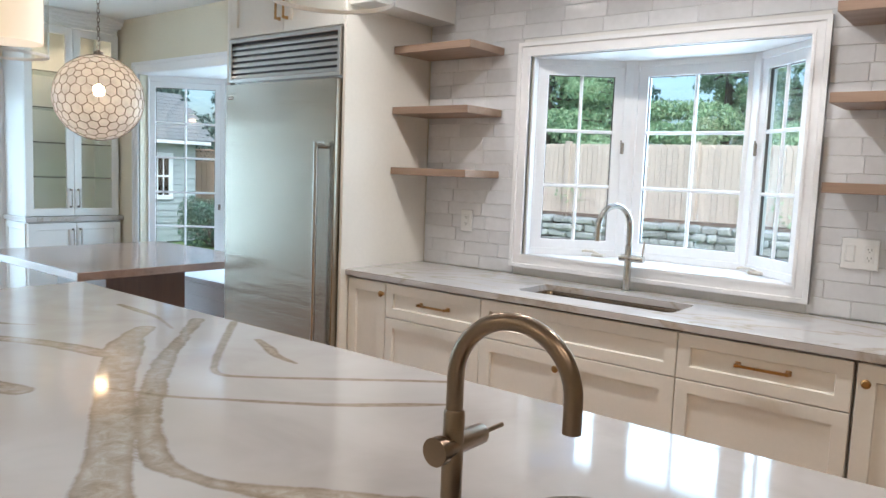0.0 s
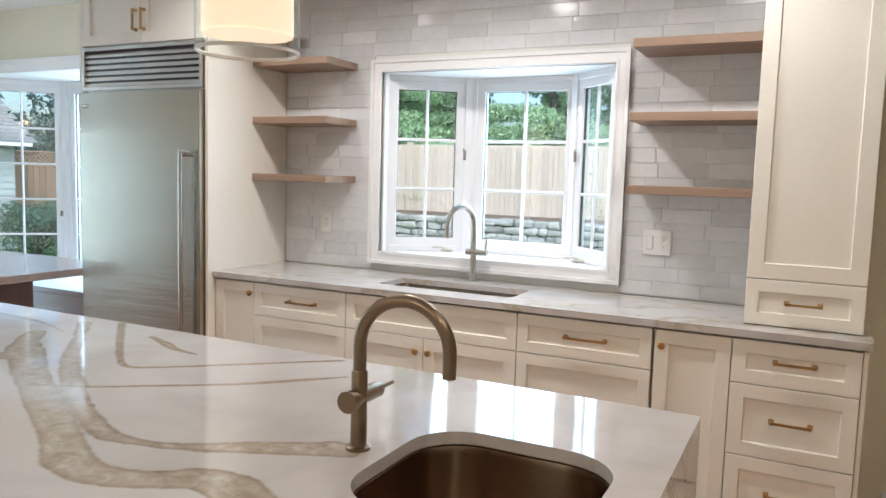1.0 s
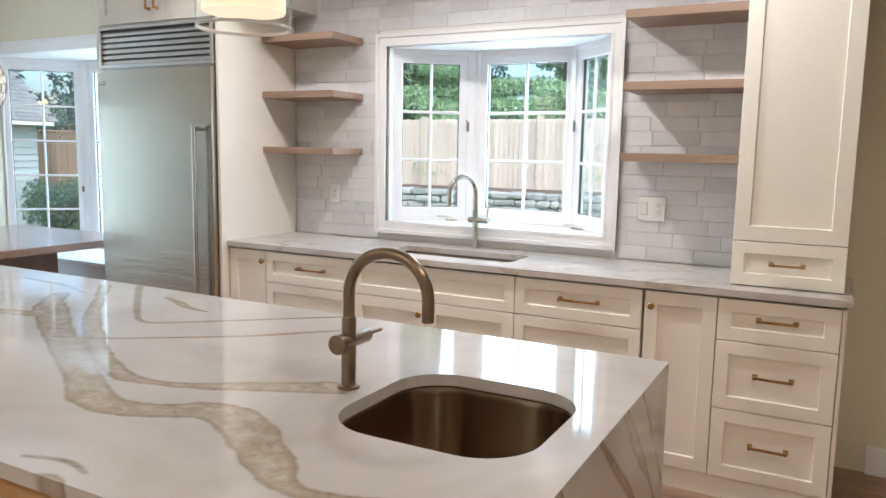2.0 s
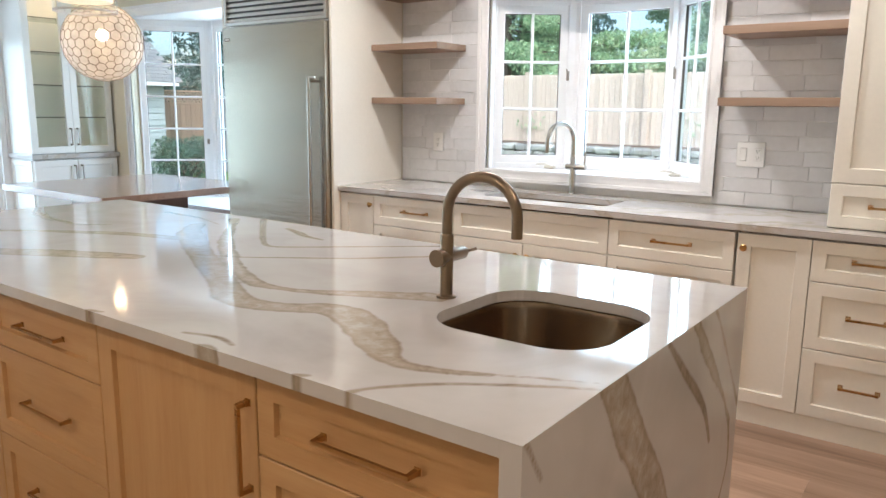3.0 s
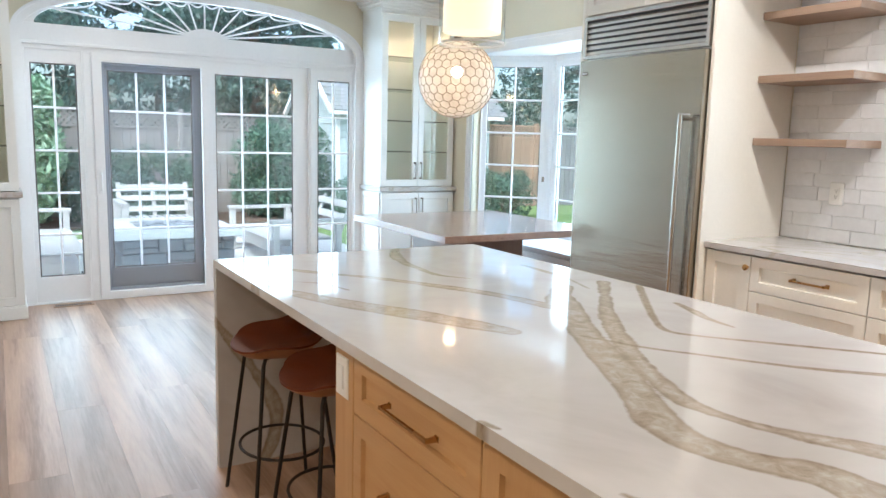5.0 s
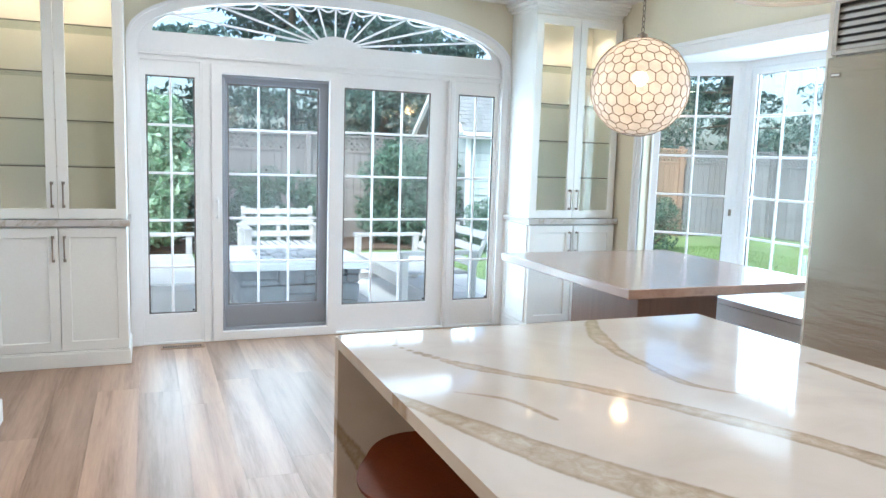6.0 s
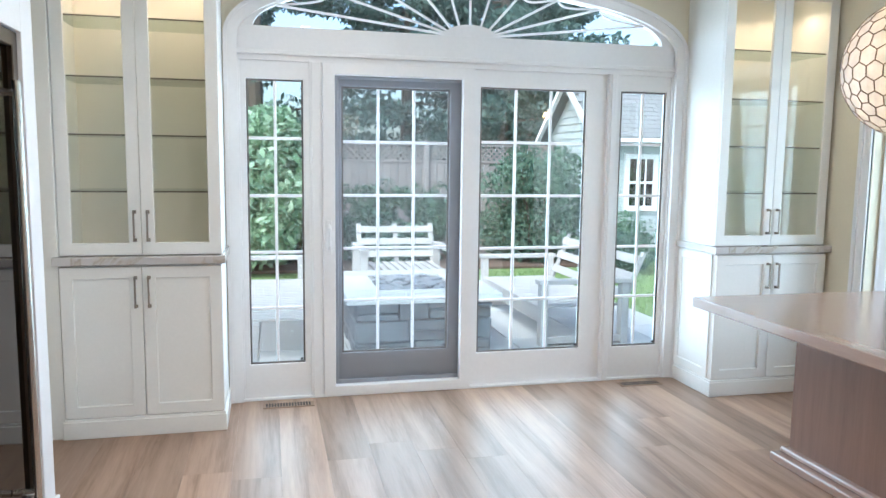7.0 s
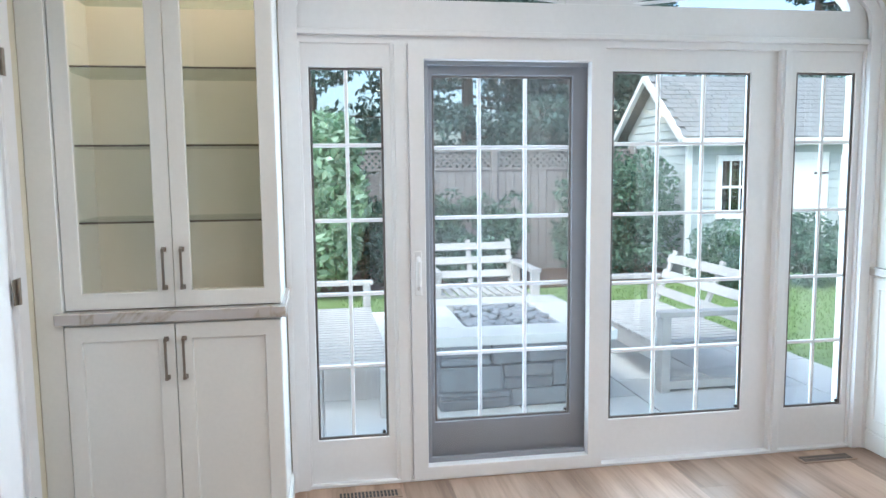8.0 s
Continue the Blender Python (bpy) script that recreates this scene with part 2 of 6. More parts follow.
SCREEN = screen_mesh()
# Hutch back panels: cabinet paint with the pucks' warm light tinted into it.
INSIDE = mat("puck_tinted_back_paint", (0.80, 0.765, 0.70), 0.5, var=0.03)
TAN = mat("tan_leather", (0.34, 0.15, 0.055), 0.45, var=0.12, scale=7, fine=120, bump=0.2)
BULB = glow("bulb_glow", (1.0, 0.62, 0.28), 40)
PUCK = glow("puck_glow", (1.0, 0.72, 0.46), 5)
LED = glow("downlight_glow", (1.0, 0.84, 0.64), 7)
SHADEM = glow("linen_shade", (1.0, 0.66, 0.38), 0.42)
GRASS = mat("lawn", (0.17, 0.25, 0.085), 0.9, var=0.35, scale=1.2, fine=60, bump=0.6, dist=0.02)
BLADE = foliage("grass_blades", (0.13, 0.22, 0.06), (0.28, 0.39, 0.14))
MULCH = mat("mulch", (0.13, 0.085, 0.06), 0.95, var=0.4, scale=8, fine=90, bump=0.8, dist=0.02)
SLAB = mat("patio_slab", (0.60, 0.585, 0.56), 0.8, var=0.12, scale=2, fine=50, bump=0.25, rand=0.12)
STONE = mat("ledge_stone", (0.16, 0.17, 0.185), 0.85, var=0.35, scale=7, fine=50, bump=0.7, dist=0.008, rand=0.3)
FIELD = mat("field_stone", (0.36, 0.35, 0.335), 0.9, var=0.25, scale=7, fine=50, bump=0.7, dist=0.01, rand=0.25)
PEBBLE = mat("pebble", (0.27, 0.28, 0.30), 0.6, var=0.3, scale=6)
TEAK = mat("weathered_teak", (0.46, 0.44, 0.42), 0.75, var=0.12, scale=4, fine=50, bump=0.3, rand=0.08, stretch=(1, 6, 6))
FENCE = mat("grey_fence_wood", (0.20, 0.195, 0.205), 0.85, var=0.2, scale=5, fine=60, bump=0.4, rand=0.14, stretch=(8, 8, 0.7))
CEDAR = mat("cedar_fence_wood", (0.34, 0.225, 0.165), 0.8, var=0.18, scale=5, fine=60, bump=0.4, rand=0.12, stretch=(8, 8, 0.7))
PALE = mat("pale_fence_wood", (0.60, 0.49, 0.40), 0.8, var=0.18, scale=5, fine=60, bump=0.4, rand=0.14, stretch=(8, 8, 0.7))
WORN = mat("pale_weathered_cedar", (0.27, 0.24, 0.23), 0.8, var=0.18, scale=5, fine=60, bump=0.4, rand=0.14, stretch=(8, 8, 0.7))
SIDING = mat("pale_blue_siding", (0.43, 0.475, 0.48), 0.65, var=0.06, rand=0.05)
SLATE = mat("slate_roof", (0.20, 0.20, 0.20), 0.75, var=0.25, scale=6, fine=50, bump=0.5, rand=0.2)
BARK = mat("bark", (0.12, 0.095, 0.075), 0.9, var=0.3, scale=5, fine=40, bump=0.8, dist=0.02)
LEAF_D = foliage("conifer_leaf", (0.035, 0.075, 0.062), (0.12, 0.20, 0.165))
LEAF_H = foliage("hedge_leaf", (0.03, 0.075, 0.052), (0.17, 0.28, 0.19))
LEAF_L = foliage("bright_leaf", (0.22, 0.38, 0.20), (0.58, 0.70, 0.42))
LEAF_B = foliage("glossy_pale_leaf", (0.14, 0.27, 0.14), (0.50, 0.64, 0.46))


# ---- mesh helpers ----
def base_of(ob):
    p = Vector((0, 0, 0))
    while ob:
        p += ob.location
        ob = ob.parent
    return p


def part(name, bm, material, parent=None, label="", smooth=False):
    """Links a bmesh, built in world coordinates, as one mesh object under its thing."""
    me = bpy.data.meshes.new(name)
    if parent:
        bmesh.ops.translate(bm, verts=bm.verts, vec=-base_of(parent))
    bmesh.ops.recalc_face_normals(bm, faces=bm.faces)
    for f in bm.faces:
        f.smooth = smooth
    bm.to_mesh(me)
    bm.free()
    me.materials.append(material)
    if smooth:
        me.set_sharp_from_angle(angle=radians(35))
    ob = new(name, me)
    ob.parent = parent
    if label:
        ob["label"] = label
    return ob


def raw(name, verts, faces, material, parent=None):
    me = bpy.data.meshes.new(name)
    o = np.array(base_of(parent)) if parent else np.zeros(3)
    me.from_pydata((np.asarray(verts) - o).tolist(), [], faces)
    me.materials.append(material)
    ob = new(name, me)
    ob.parent = parent
    return ob


def thing(name, at, label, category, group="", kind=""):
    ob = new(name)
    ob.location = at
    ob.empty_display_size = 0.05
    return tagged(ob, label, category, group, kind)


def box(bm, x0, x1, y0, y1, z0, z1, bev=0.0, m=None):
    vs = bmesh.ops.create_cube(bm, size=1.0)["verts"]
    bmesh.ops.scale(bm, verts=vs, vec=(x1 - x0, y1 - y0, z1 - z0))
    bmesh.ops.translate(bm, verts=vs, vec=((x0 + x1) / 2, (y0 + y1) / 2, (z0 + z1) / 2))
    if bev:
        es = list({e for v in vs for e in v.link_edges})
        out = bmesh.ops.bevel(bm, geom=es, offset=bev, segments=1, affect="EDGES", profile=0.5)
        vs = list({v for f in out["faces"] for v in f.verts} | {v for v in vs if v.is_valid})
    if m is not None:
        bmesh.ops.transform(bm, matrix=m, verts=vs)
    return bm


def boxed(x0, x1, y0, y1, z0, z1, bev=0.0, m=None):
    return box(bmesh.new(), x0, x1, y0, y1, z0, z1, bev, m)


def rod(bm, a, b, r, r2=None, seg=16):
    a, b = Vector(a), Vector(b)
    d = b - a
    m = Matrix.Translation((a + b) / 2) @ d.to_track_quat("Z", "Y").to_matrix().to_4x4()
    bmesh.ops.create_cone(bm, cap_ends=True, segments=seg, radius1=r, radius2=r if r2 is None else r2, depth=d.length, matrix=m)
    return bm


def tube(bm, pts, r, seg=12, cap=True):
    """A round tube along a path; r may be one radius or one for each point."""
    pts = [Vector(p) for p in pts]
    rs = r if isinstance(r, (list, tuple)) else [r] * len(pts)
    rings, up = [], None
    for i, p in enumerate(pts):
        d = (pts[min(i + 1, len(pts) - 1)] - pts[max(i - 1, 0)]).normalized()
        if up is None:
            up = d.orthogonal().normalized()
        up = (up - d * up.dot(d)).normalized()
        side = d.cross(up)
        rings.append([bm.verts.new(p + (up * math.cos(a) + side * math.sin(a)) * rs[i]) for a in (2 * math.pi * k / seg for k in range(seg))])
    for q, w in zip(rings, rings[1:]):
        for k in range(seg):
            bm.faces.new((q[k], q[(k + 1) % seg], w[(k + 1) % seg], w[k]))
    if cap:
        bm.faces.new(rings[0][::-1]), bm.faces.new(rings[-1])
    return bm


FACES = {"S": ((1, 0, 0), (0, -1, 0)), "N": ((-1, 0, 0), (0, 1, 0)), "E": ((0, 1, 0), (1, 0, 0)), "W": ((0, -1, 0), (-1, 0, 0))}


def stepped(bm, o, u, n, w, h, rings, v=(0, 0, 1)):
    """A slab w by h whose face steps in and out: rings of (inset, height above its back)."""
    o, u, n, v = Vector(o), Vector(u), Vector(n), Vector(v)
    loops = []
    for ins, dep in rings:
        q = [(ins, ins), (w - ins, ins), (w - ins, h - ins), (ins, h - ins)]
        loops.append([bm.verts.new(o + u * a + v * b + n * dep) for a, b in q])
    bm.faces.new(loops[0])
    for a, b in zip(loops, loops[1:]):
        for k in range(4):
            bm.faces.new((a[k], a[(k + 1) % 4], b[(k + 1) % 4], b[k]))
    bm.faces.new(loops[-1])
    return bm


def shaker(o, face, w, h, rail=0.058, th=0.022):
    u, n = FACES[face]
    return stepped(bmesh.new(), o, u, n, w, h, [(0, 0), (0, th - 0.002), (0.002, th), (rail, th), (rail + 0.0035, th - 0.012)])


def framed(bm, o, u, n, w, h, rail, th, bottom=None, top=None):
    """A flat frame with a hole through it."""
    o, u, n, v = Vector(o), Vector(u), Vector(n), Vector((0, 0, 1))
    b, t = rail if bottom is None else bottom, rail if top is None else top
    outer, inner = [(0, 0), (w, 0), (w, h), (0, h)], [(rail, b), (w - rail, b), (w - rail, h - t), (rail, h - t)]
    e = 0.003
    inner2 = [(rail - e, b - e), (w - rail + e, b - e), (w - rail + e, h - t + e), (rail - e, h - t + e)]
    loops = [[bm.verts.new(o + u * a + v * c + n * d) for a, c in q] for q, d in ((outer, 0), (outer, th), (inner2, th), (inner, th - e), (inner, 0))]
    for a, c in zip(loops, loops[1:] + loops[:1]):
        for k in range(4):
            bm.faces.new((a[k], a[(k + 1) % 4], c[(k + 1) % 4], c[k]))
    return bm


def bar_pull(parent, a, b, out, mtl, r=0.006, stand=0.03):
    """A slim square bar between two square posts that flare towards the front they stand on."""
    a, b, n = Vector(a), Vector(b), Vector(out)
    d = (b - a).normalized()
    w = d.cross(n)
    bm = bmesh.new()

    def prism(p, q, along, h0, h1):
        """A four-sided prism from p to q, h0 and h1 half as wide at its ends."""
        side = (q - p).normalized().cross(along)
        ends = [[bm.verts.new(c + along * (u * h) + side * (v * h)) for u, v in ((-1, -1), (1, -1), (1, 1), (-1, 1))] for c, h in ((p, h0), (q, h1))]
        bm.faces.new(ends[0]), bm.faces.new(ends[1])
        for k in range(4):
            bm.faces.new((ends[0][k], ends[0][(k + 1) % 4], ends[1][(k + 1) % 4], ends[1][k]))

    prism(a + n * stand - d * r * 0.9, b + n * stand + d * r * 0.9, w, r * 0.8, r * 0.8)
    for p in (a, b):
        prism(p, p + n * 0.003, d, r * 1.7, r * 1.5)
        prism(p + n * 0.003, p + n * (stand + r * 0.9), d, r * 1.25, r * 0.95)
    return part("handle", bm, mtl, parent)


def knob(parent, at, out, mtl):
    bm = bmesh.new()
    a, n = Vector(at), Vector(out)
    tube(bm, [a, a + n * 0.004, a + n * 0.012, a + n * 0.018, a + n * 0.026, a + n * 0.030], [0.009, 0.006, 0.006, 0.015, 0.016, 0.011], 16)
    return part("knob", bm, mtl, parent, "", True)


# ---- large structure ----
CEILING = 2.70
N_WALL, W_WALL = 4.385, -7.062

ceiling = part("ceiling", boxed(-7.3, 3.2, -1.6, 4.6, CEILING, CEILING + 0.2), CEIL)
tagged(ceiling, "smooth white painted plaster ceiling", "ceiling", kind="structure")

floor = part("floor", boxed(-7.25, 3.2, -1.6, 4.55, -0.20, -0.014), DARK)
tagged(floor, "wide-plank oiled oak floor with satin sheen", "floor", kind="structure")

# kitchen wall with the openings of the two bays
KO = (-2.259, -0.881, 1.04, 2.095)
DO = (-6.30, -4.12, 0.50, 2.22)
bm = bmesh.new()
for x0, x1, z0, z1 in ((-7.3, DO[0], 0, CEILING), (DO[0], DO[1], DO[3], CEILING), (DO[0], DO[1], -0.2, DO[2] - 0.04), (DO[1], KO[0], 0, CEILING),
                       (KO[0], KO[1], KO[3], CEILING), (KO[0], KO[1], 0, KO[2] - 0.01), (KO[1], 3.2, 0, CEILING)):
    box(bm, x0, x1, N_WALL + 0.008, N_WALL + 0.16, z0, z1)
wall_north = tagged(part("wall_north", bm, WALL), "cream painted wall with tiled kitchen stretch", "wall", kind="structure")

# door wall with an arched opening
AC, AH, AZ, AR = 2.09, 1.44, 2.17, 0.405


def arch(k, half, rise, foot, power=2.3):
    t = math.pi * k
    c, s = math.cos(t), math.sin(t)
    return AC - math.copysign(abs(c) ** (2 / power), c) * half, foot + abs(s) ** (2 / power) * rise


bm = bmesh.new()
box(bm, W_WALL - 0.2, W_WALL, -0.9, AC - AH, -0.2, CEILING)
box(bm, W_WALL - 0.2, W_WALL, AC + AH, 4.55, -0.2, CEILING)
STEPS = 40
for i in range(STEPS):
    (y0, z0), (y1, z1) = arch(i / STEPS, AH, AR, AZ), arch((i + 1) / STEPS, AH, AR, AZ)
    q = [bm.verts.new((x, y, z)) for x in (W_WALL, W_WALL - 0.2) for y, z in ((y0, z0), (y1, z1), (y1, CEILING), (y0, CEILING))]
    for f in ((0, 1, 2, 3), (7, 6, 5, 4), (0, 4, 5, 1)):
        bm.faces.new([q[k] for k in f])
wall_west = tagged(part("wall_west", bm, WALL), "cream painted wall round arched garden doors", "wall", kind="structure")

bm = bmesh.new()
box(bm, -7.06, -5.78, -0.46, -0.30, 0, CEILING)
box(bm, -5.78, -5.66, -0.85, -0.30, 0, CEILING)
box(bm, -5.66, -4.5, -0.85, -0.70, 0, CEILING)
box(bm, -4.5, -4.38, -1.5, -0.70, 0, CEILING)
box(bm, -4.38, 3.2, -1.5, -1.35, 0, CEILING)
tagged(part("wall_south", bm, WALL), "cream painted plaster wall", "wall", kind="structure")
tagged(part("wall_east", boxed(3.05, 3.2, -1.35, 4.38, 0, CEILING), WALL), "cream painted plaster wall", "wall", kind="structure")

# soffit beside the shelves
tagged(part("soffit", boxed(-2.974, -2.80, 3.72, 4.384, 2.315, CEILING), CEIL), "white boxed soffit above the shelves", "soffit", kind="structure")


def skirting(name, x0, x1, y0, y1):
    bm = bmesh.new()
    box(bm, x0, x1, y0, y1, 0, 0.11, 0.002)
    dx, dy = (0.004, 0) if x1 - x0 < y1 - y0 else (0, 0.004)
    box(bm, x0 + dx, x1 - dx, y0 + dy, y1 - dy, 0.108, 0.135, 0.003)
    return tagged(part(name, bm, TRIM), "white moulded baseboard along the wall", "baseboard", kind="structure")


skirting("baseboard", 0.42, 3.04, 4.368, 4.394)
skirting("baseboard", -7.064, -7.044, 0.602, 0.607)
skirting("baseboard", -7.064, -7.044, 3.588, 3.60)


# ---- windows of the bays ----
def sash(parent, a, b, z0, z1, cols, rows, rail=0.05, muntin=0.018, deep=0.045):
    """One sash between two points of the plan: frame, gasket, glass and muntins."""
    a, b = Vector((*a, 0)), Vector((*b, 0))
    u = (b - a).normalized()
    n = u.cross(Vector((0, 0, 1)))
    w, h = (b - a).length, z1 - z0
    o = a + Vector((0, 0, z0))
    fr = part("window_frame", framed(bmesh.new(), o - n * deep / 2, u, n, w, h, rail, deep), TRIM, parent)
    r2 = rail + 0.006
    part("gasket", framed(bmesh.new(), o + u * (rail - 0.004) + Vector((0, 0, rail - 0.004)) - n * 0.004, u, n, w - 2 * rail + 0.008, h - 2 * rail + 0.008, 0.008, 0.014), GASKET, fr)
    bm = bmesh.new()
    stepped(bm, o + u * rail + Vector((0, 0, rail)) - n * 0.003, u, n, w - 2 * rail, h - 2 * rail, [(0, 0), (0, 0.005)])
    g = part("pane", bm, GLASS, parent)
    g.visible_shadow = False
    iw, ih = w - 2 * rail, h - 2 * rail
    for i in range(1, cols):
        bm = stepped(bmesh.new(), o + u * (rail + iw * i / cols - muntin / 2) + Vector((0, 0, rail)) + n * 0.004, u, n, muntin, ih, [(0, 0), (0, 0.006), (0.004, 0.012)])
        part("muntin", bm, TRIM, parent)
    for j in range(1, rows):
        bm = stepped(bmesh.new(), o + u * rail + Vector((0, 0, rail + ih * j / rows - muntin / 2)) + n * 0.005, u, n, iw, muntin, [(0, 0), (0, 0.006), (0.004, 0.012)])
        part("muntin", bm, TRIM, parent)
    return fr


def casing(parent, x0, x1, z0, z1, y, w, name="trim"):
    """Moulded picture-frame casing on a wall that faces south."""
    bm = bmesh.new()
    for ins, ww, th in ((0, w, 0.014), (0, w * 0.3, 0.024), (w * 0.78, w * 0.22, 0.019)):
        framed(bm, (x0 + ins, y, z0 + ins), (1, 0, 0), (0, -1, 0), x1 - x0 - 2 * ins, z1 - z0 - 2 * ins, ww, th)
    return part(name, bm, TRIM, parent)


def slab_poly(bm, pts, z0, z1):
    lo, hi = [bm.verts.new((*p, z0)) for p in pts], [bm.verts.new((*p, z1)) for p in pts]
    bm.faces.new(lo[::-1]), bm.faces.new(hi)
    for k in range(len(pts)):
        bm.faces.new((lo[k], lo[(k + 1) % len(pts)], hi[(k + 1) % len(pts)], hi[k]))
    return bm


def bay(name, label, pts, z0, z1, splits, wall_y, head=0.055):
    """A bay: seat, head, posts between the sashes, and a sash on each side of its plan."""
    b = thing(name, (*pts[1], z0), label, "bay window", kind="structure")
    x0, x1 = pts[0][0], pts[-1][0]
    wide = [(x0 - 0.0, wall_y), (x1 + 0.0, wall_y), (x1 + 0.06, pts[-1][1] + 0.05)] + [(p[0], p[1] + 0.10) for p in pts[-2:0:-1]] + [(x0 - 0.06, pts[0][1] + 0.05)]
    part("window_sill", slab_poly(bmesh.new(), wide, z0 - 0.03, z0), TRIM, b)
    part("window_head", slab_poly(bmesh.new(), wide, z1 - 0.004, z1 + 0.03), TRIM, b)
    for (p, q), (cols, rows, pad0, pad1) in zip(zip(pts, pts[1:]), splits):
        p, q = Vector(p), Vector(q)
        d = (q - p).normalized()
        sash(b, p + d * pad0, q - d * pad1, z0 + 0.035, z1 - head, cols, rows)
        m = Matrix.Translation((*((p + q) / 2), 0)) @ Matrix.Rotation(math.atan2(d.y, d.x), 4, "Z")
        L = (q - p).length / 2
        bm = bmesh.new()
        box(bm, -L, L, -0.03, 0.045, z0, z0 + 0.036, 0.003, m)
        box(bm, -L, L, -0.03, 0.045, z1 - head - 0.001, z1, 0.003, m)
        part("stop", bm, TRIM, b)
    for i, p in enumerate(pts):
        bm = bmesh.new()
        ins = splits[max(i - 1, 0)][3] if i else splits[0][2]
        outs = splits[min(i, len(splits) - 1)][2] if i < len(splits) else splits[-1][3]
        for j, wd, sg in ((i - 1, ins, -1), (i, outs, 1)):
            if 0 <= j < len(splits):
                d = (Vector(pts[j + 1]) - Vector(pts[j])).normalized() * sg
                m = Matrix.Translation((*p, 0)) @ Matrix.Rotation(math.atan2(d.y, d.x), 4, "Z")
                box(bm, -0.012, wd, -0.035 if sg > 0 else -0.05, 0.05 if sg > 0 else 0.035, z0, z1, 0.002, m)
        part("post", bm, TRIM, b)
    return b


sink_bay = bay("window_1", "white three-sided bay window with divided lights above the sink",
               [(-2.259, 4.455), (-1.845, 4.75), (-1.195, 4.75), (-0.881, 4.455)], 1.04, 2.095,
               [(2, 3, 0.0, 0.055), (2, 3, 0.04, 0.0), (2, 3, 0.055, 0.0)], N_WALL + 0.002, 0.036)
casing(sink_bay, -2.335, -0.813, 0.968, 2.168, N_WALL - 0.009, 0.074)
bm = boxed(-2.259, -2.247, N_WALL, 4.47, 1.04, 2.092)
box(bm, -0.893, -0.881, N_WALL, 4.47, 1.04, 2.092)
part("jamb", bm, TRIM, sink_bay)
for x, y in ((-1.93, 4.62), (-1.10, 4.60)):
    bm = bmesh.new()
    box(bm, x - 0.035, x + 0.035, y - 0.02, y + 0.015, 1.042, 1.058, 0.004)
    tube(bm, [(x, y, 1.056), (x - 0.02, y - 0.03, 1.07), (x - 0.06, y - 0.045, 1.072), (x - 0.075, y - 0.048, 1.068)], 0.006, 8)
    part("crank", bm, CRANK, sink_bay, "small folding pale casement crank")
for x, y in ((-1.86, 4.70), (-1.17, 4.69)):
    bm = boxed(x - 0.006, x + 0.006, y - 0.03, y - 0.01, 1.60, 1.66, 0.002)
    tube(bm, [(x, y - 0.03, 1.64), (x + 0.004, y - 0.045, 1.67)], 0.004, 6)
    part("latch", bm, PEWTER, sink_bay)

dining_bay = bay("window_2", "white tall bay window with divided lights and a window seat",
                 [(-6.30, 4.49), (-5.85, 4.975), (-4.57, 4.975), (-4.12, 4.49)], 0.50, 2.22,
                 [(2, 5, 0.0, 0.05), (4, 5, 0.07, 0.07), (2, 5, 0.05, 0.0)], N_WALL + 0.002)
casing(dining_bay, -6.395, -4.04, 0.36, 2.315, N_WALL + 0.007, 0.095)
bm = bmesh.new()
slab_poly(bm, [(-6.30, N_WALL - 0.03), (-4.12, N_WALL - 0.03), (-4.12, 4.52), (-4.57, 4.94), (-5.85, 4.94), (-6.30, 4.52)], 0.502, 0.535)
part("seat_top", bm, TRIM, dining_bay, "white window seat top")
part("seat_panel", shaker((-6.28, N_WALL + 0.006, 0.13), "S", 2.14, 0.36, 0.07), TRIM, dining_bay)
bm = boxed(-5.87, -5.855, 4.90, 4.935, 1.05, 1.10, 0.002)
part("latch", bm, PEWTER, dining_bay)

# ---- arched garden doors ----
XD = W_WALL
doors = thing("door_1", (XD, AC, 0), "white arched garden door set with fanlight, sidelights and slider", "garden door", kind="structure")
E_U, E_N = (0, 1, 0), (1, 0, 0)


def swept(bm, path, width, x0, x1):
    """A flat moulding along a path in the plane of the door wall, widening to the inside."""
    n = len(path)
    loops = []
    for i, (y, z) in enumerate(path):
        (ya, za), (yb, zb) = path[max(i - 1, 0)], path[min(i + 1, n - 1)]
        t = Vector((yb - ya, zb - za)).normalized()
        iy, iz = y + t.y * width, z - t.x * width
        loops.append([bm.verts.new(p) for p in ((x0, y, z), (x1, y, z), (x1, iy, iz), (x0, iy, iz))])
    for a, b in zip(loops, loops[1:]):
        for k in range(4):
            bm.faces.new((a[k], a[(k + 1) % 4], b[(k + 1) % 4], b[k]))
    bm.faces.new(loops[0]), bm.faces.new(loops[-1])
    return bm


outer = [(AC - 1.485, 0.0)] + [arch(k / 48, 1.485, 0.435, AZ) for k in range(49)] + [(AC + 1.485, 0.0)]
bm = bmesh.new()
swept(bm, outer, 0.078, XD - 0.012, XD + 0.016)
swept(bm, outer, 0.022, XD, XD + 0.026)
part("casing", bm, TRIM, doors)
# fan board with its opening
GF, GR, GH = 2.25, 0.285, 1.315
bm = bmesh.new()
K = 48
rings = []
for i in range(K + 1):
    yo, zo = arch(i / K, 1.42, 0.375, AZ)
    yi, zi = arch(i / K, GH, GR, GF, 2.0)
    rings.append([bm.verts.new(p) for p in ((XD - 0.03, yo, zo), (XD - 0.03, yi, zi), (XD - 0.075, yi, zi))])
for a, b in zip(rings, rings[1:]):
    for k in range(2):
        bm.faces.new((a[k], a[k + 1], b[k + 1], b[k]))
part("fan_board", bm, TRIM, doors)
bm = bmesh.new()
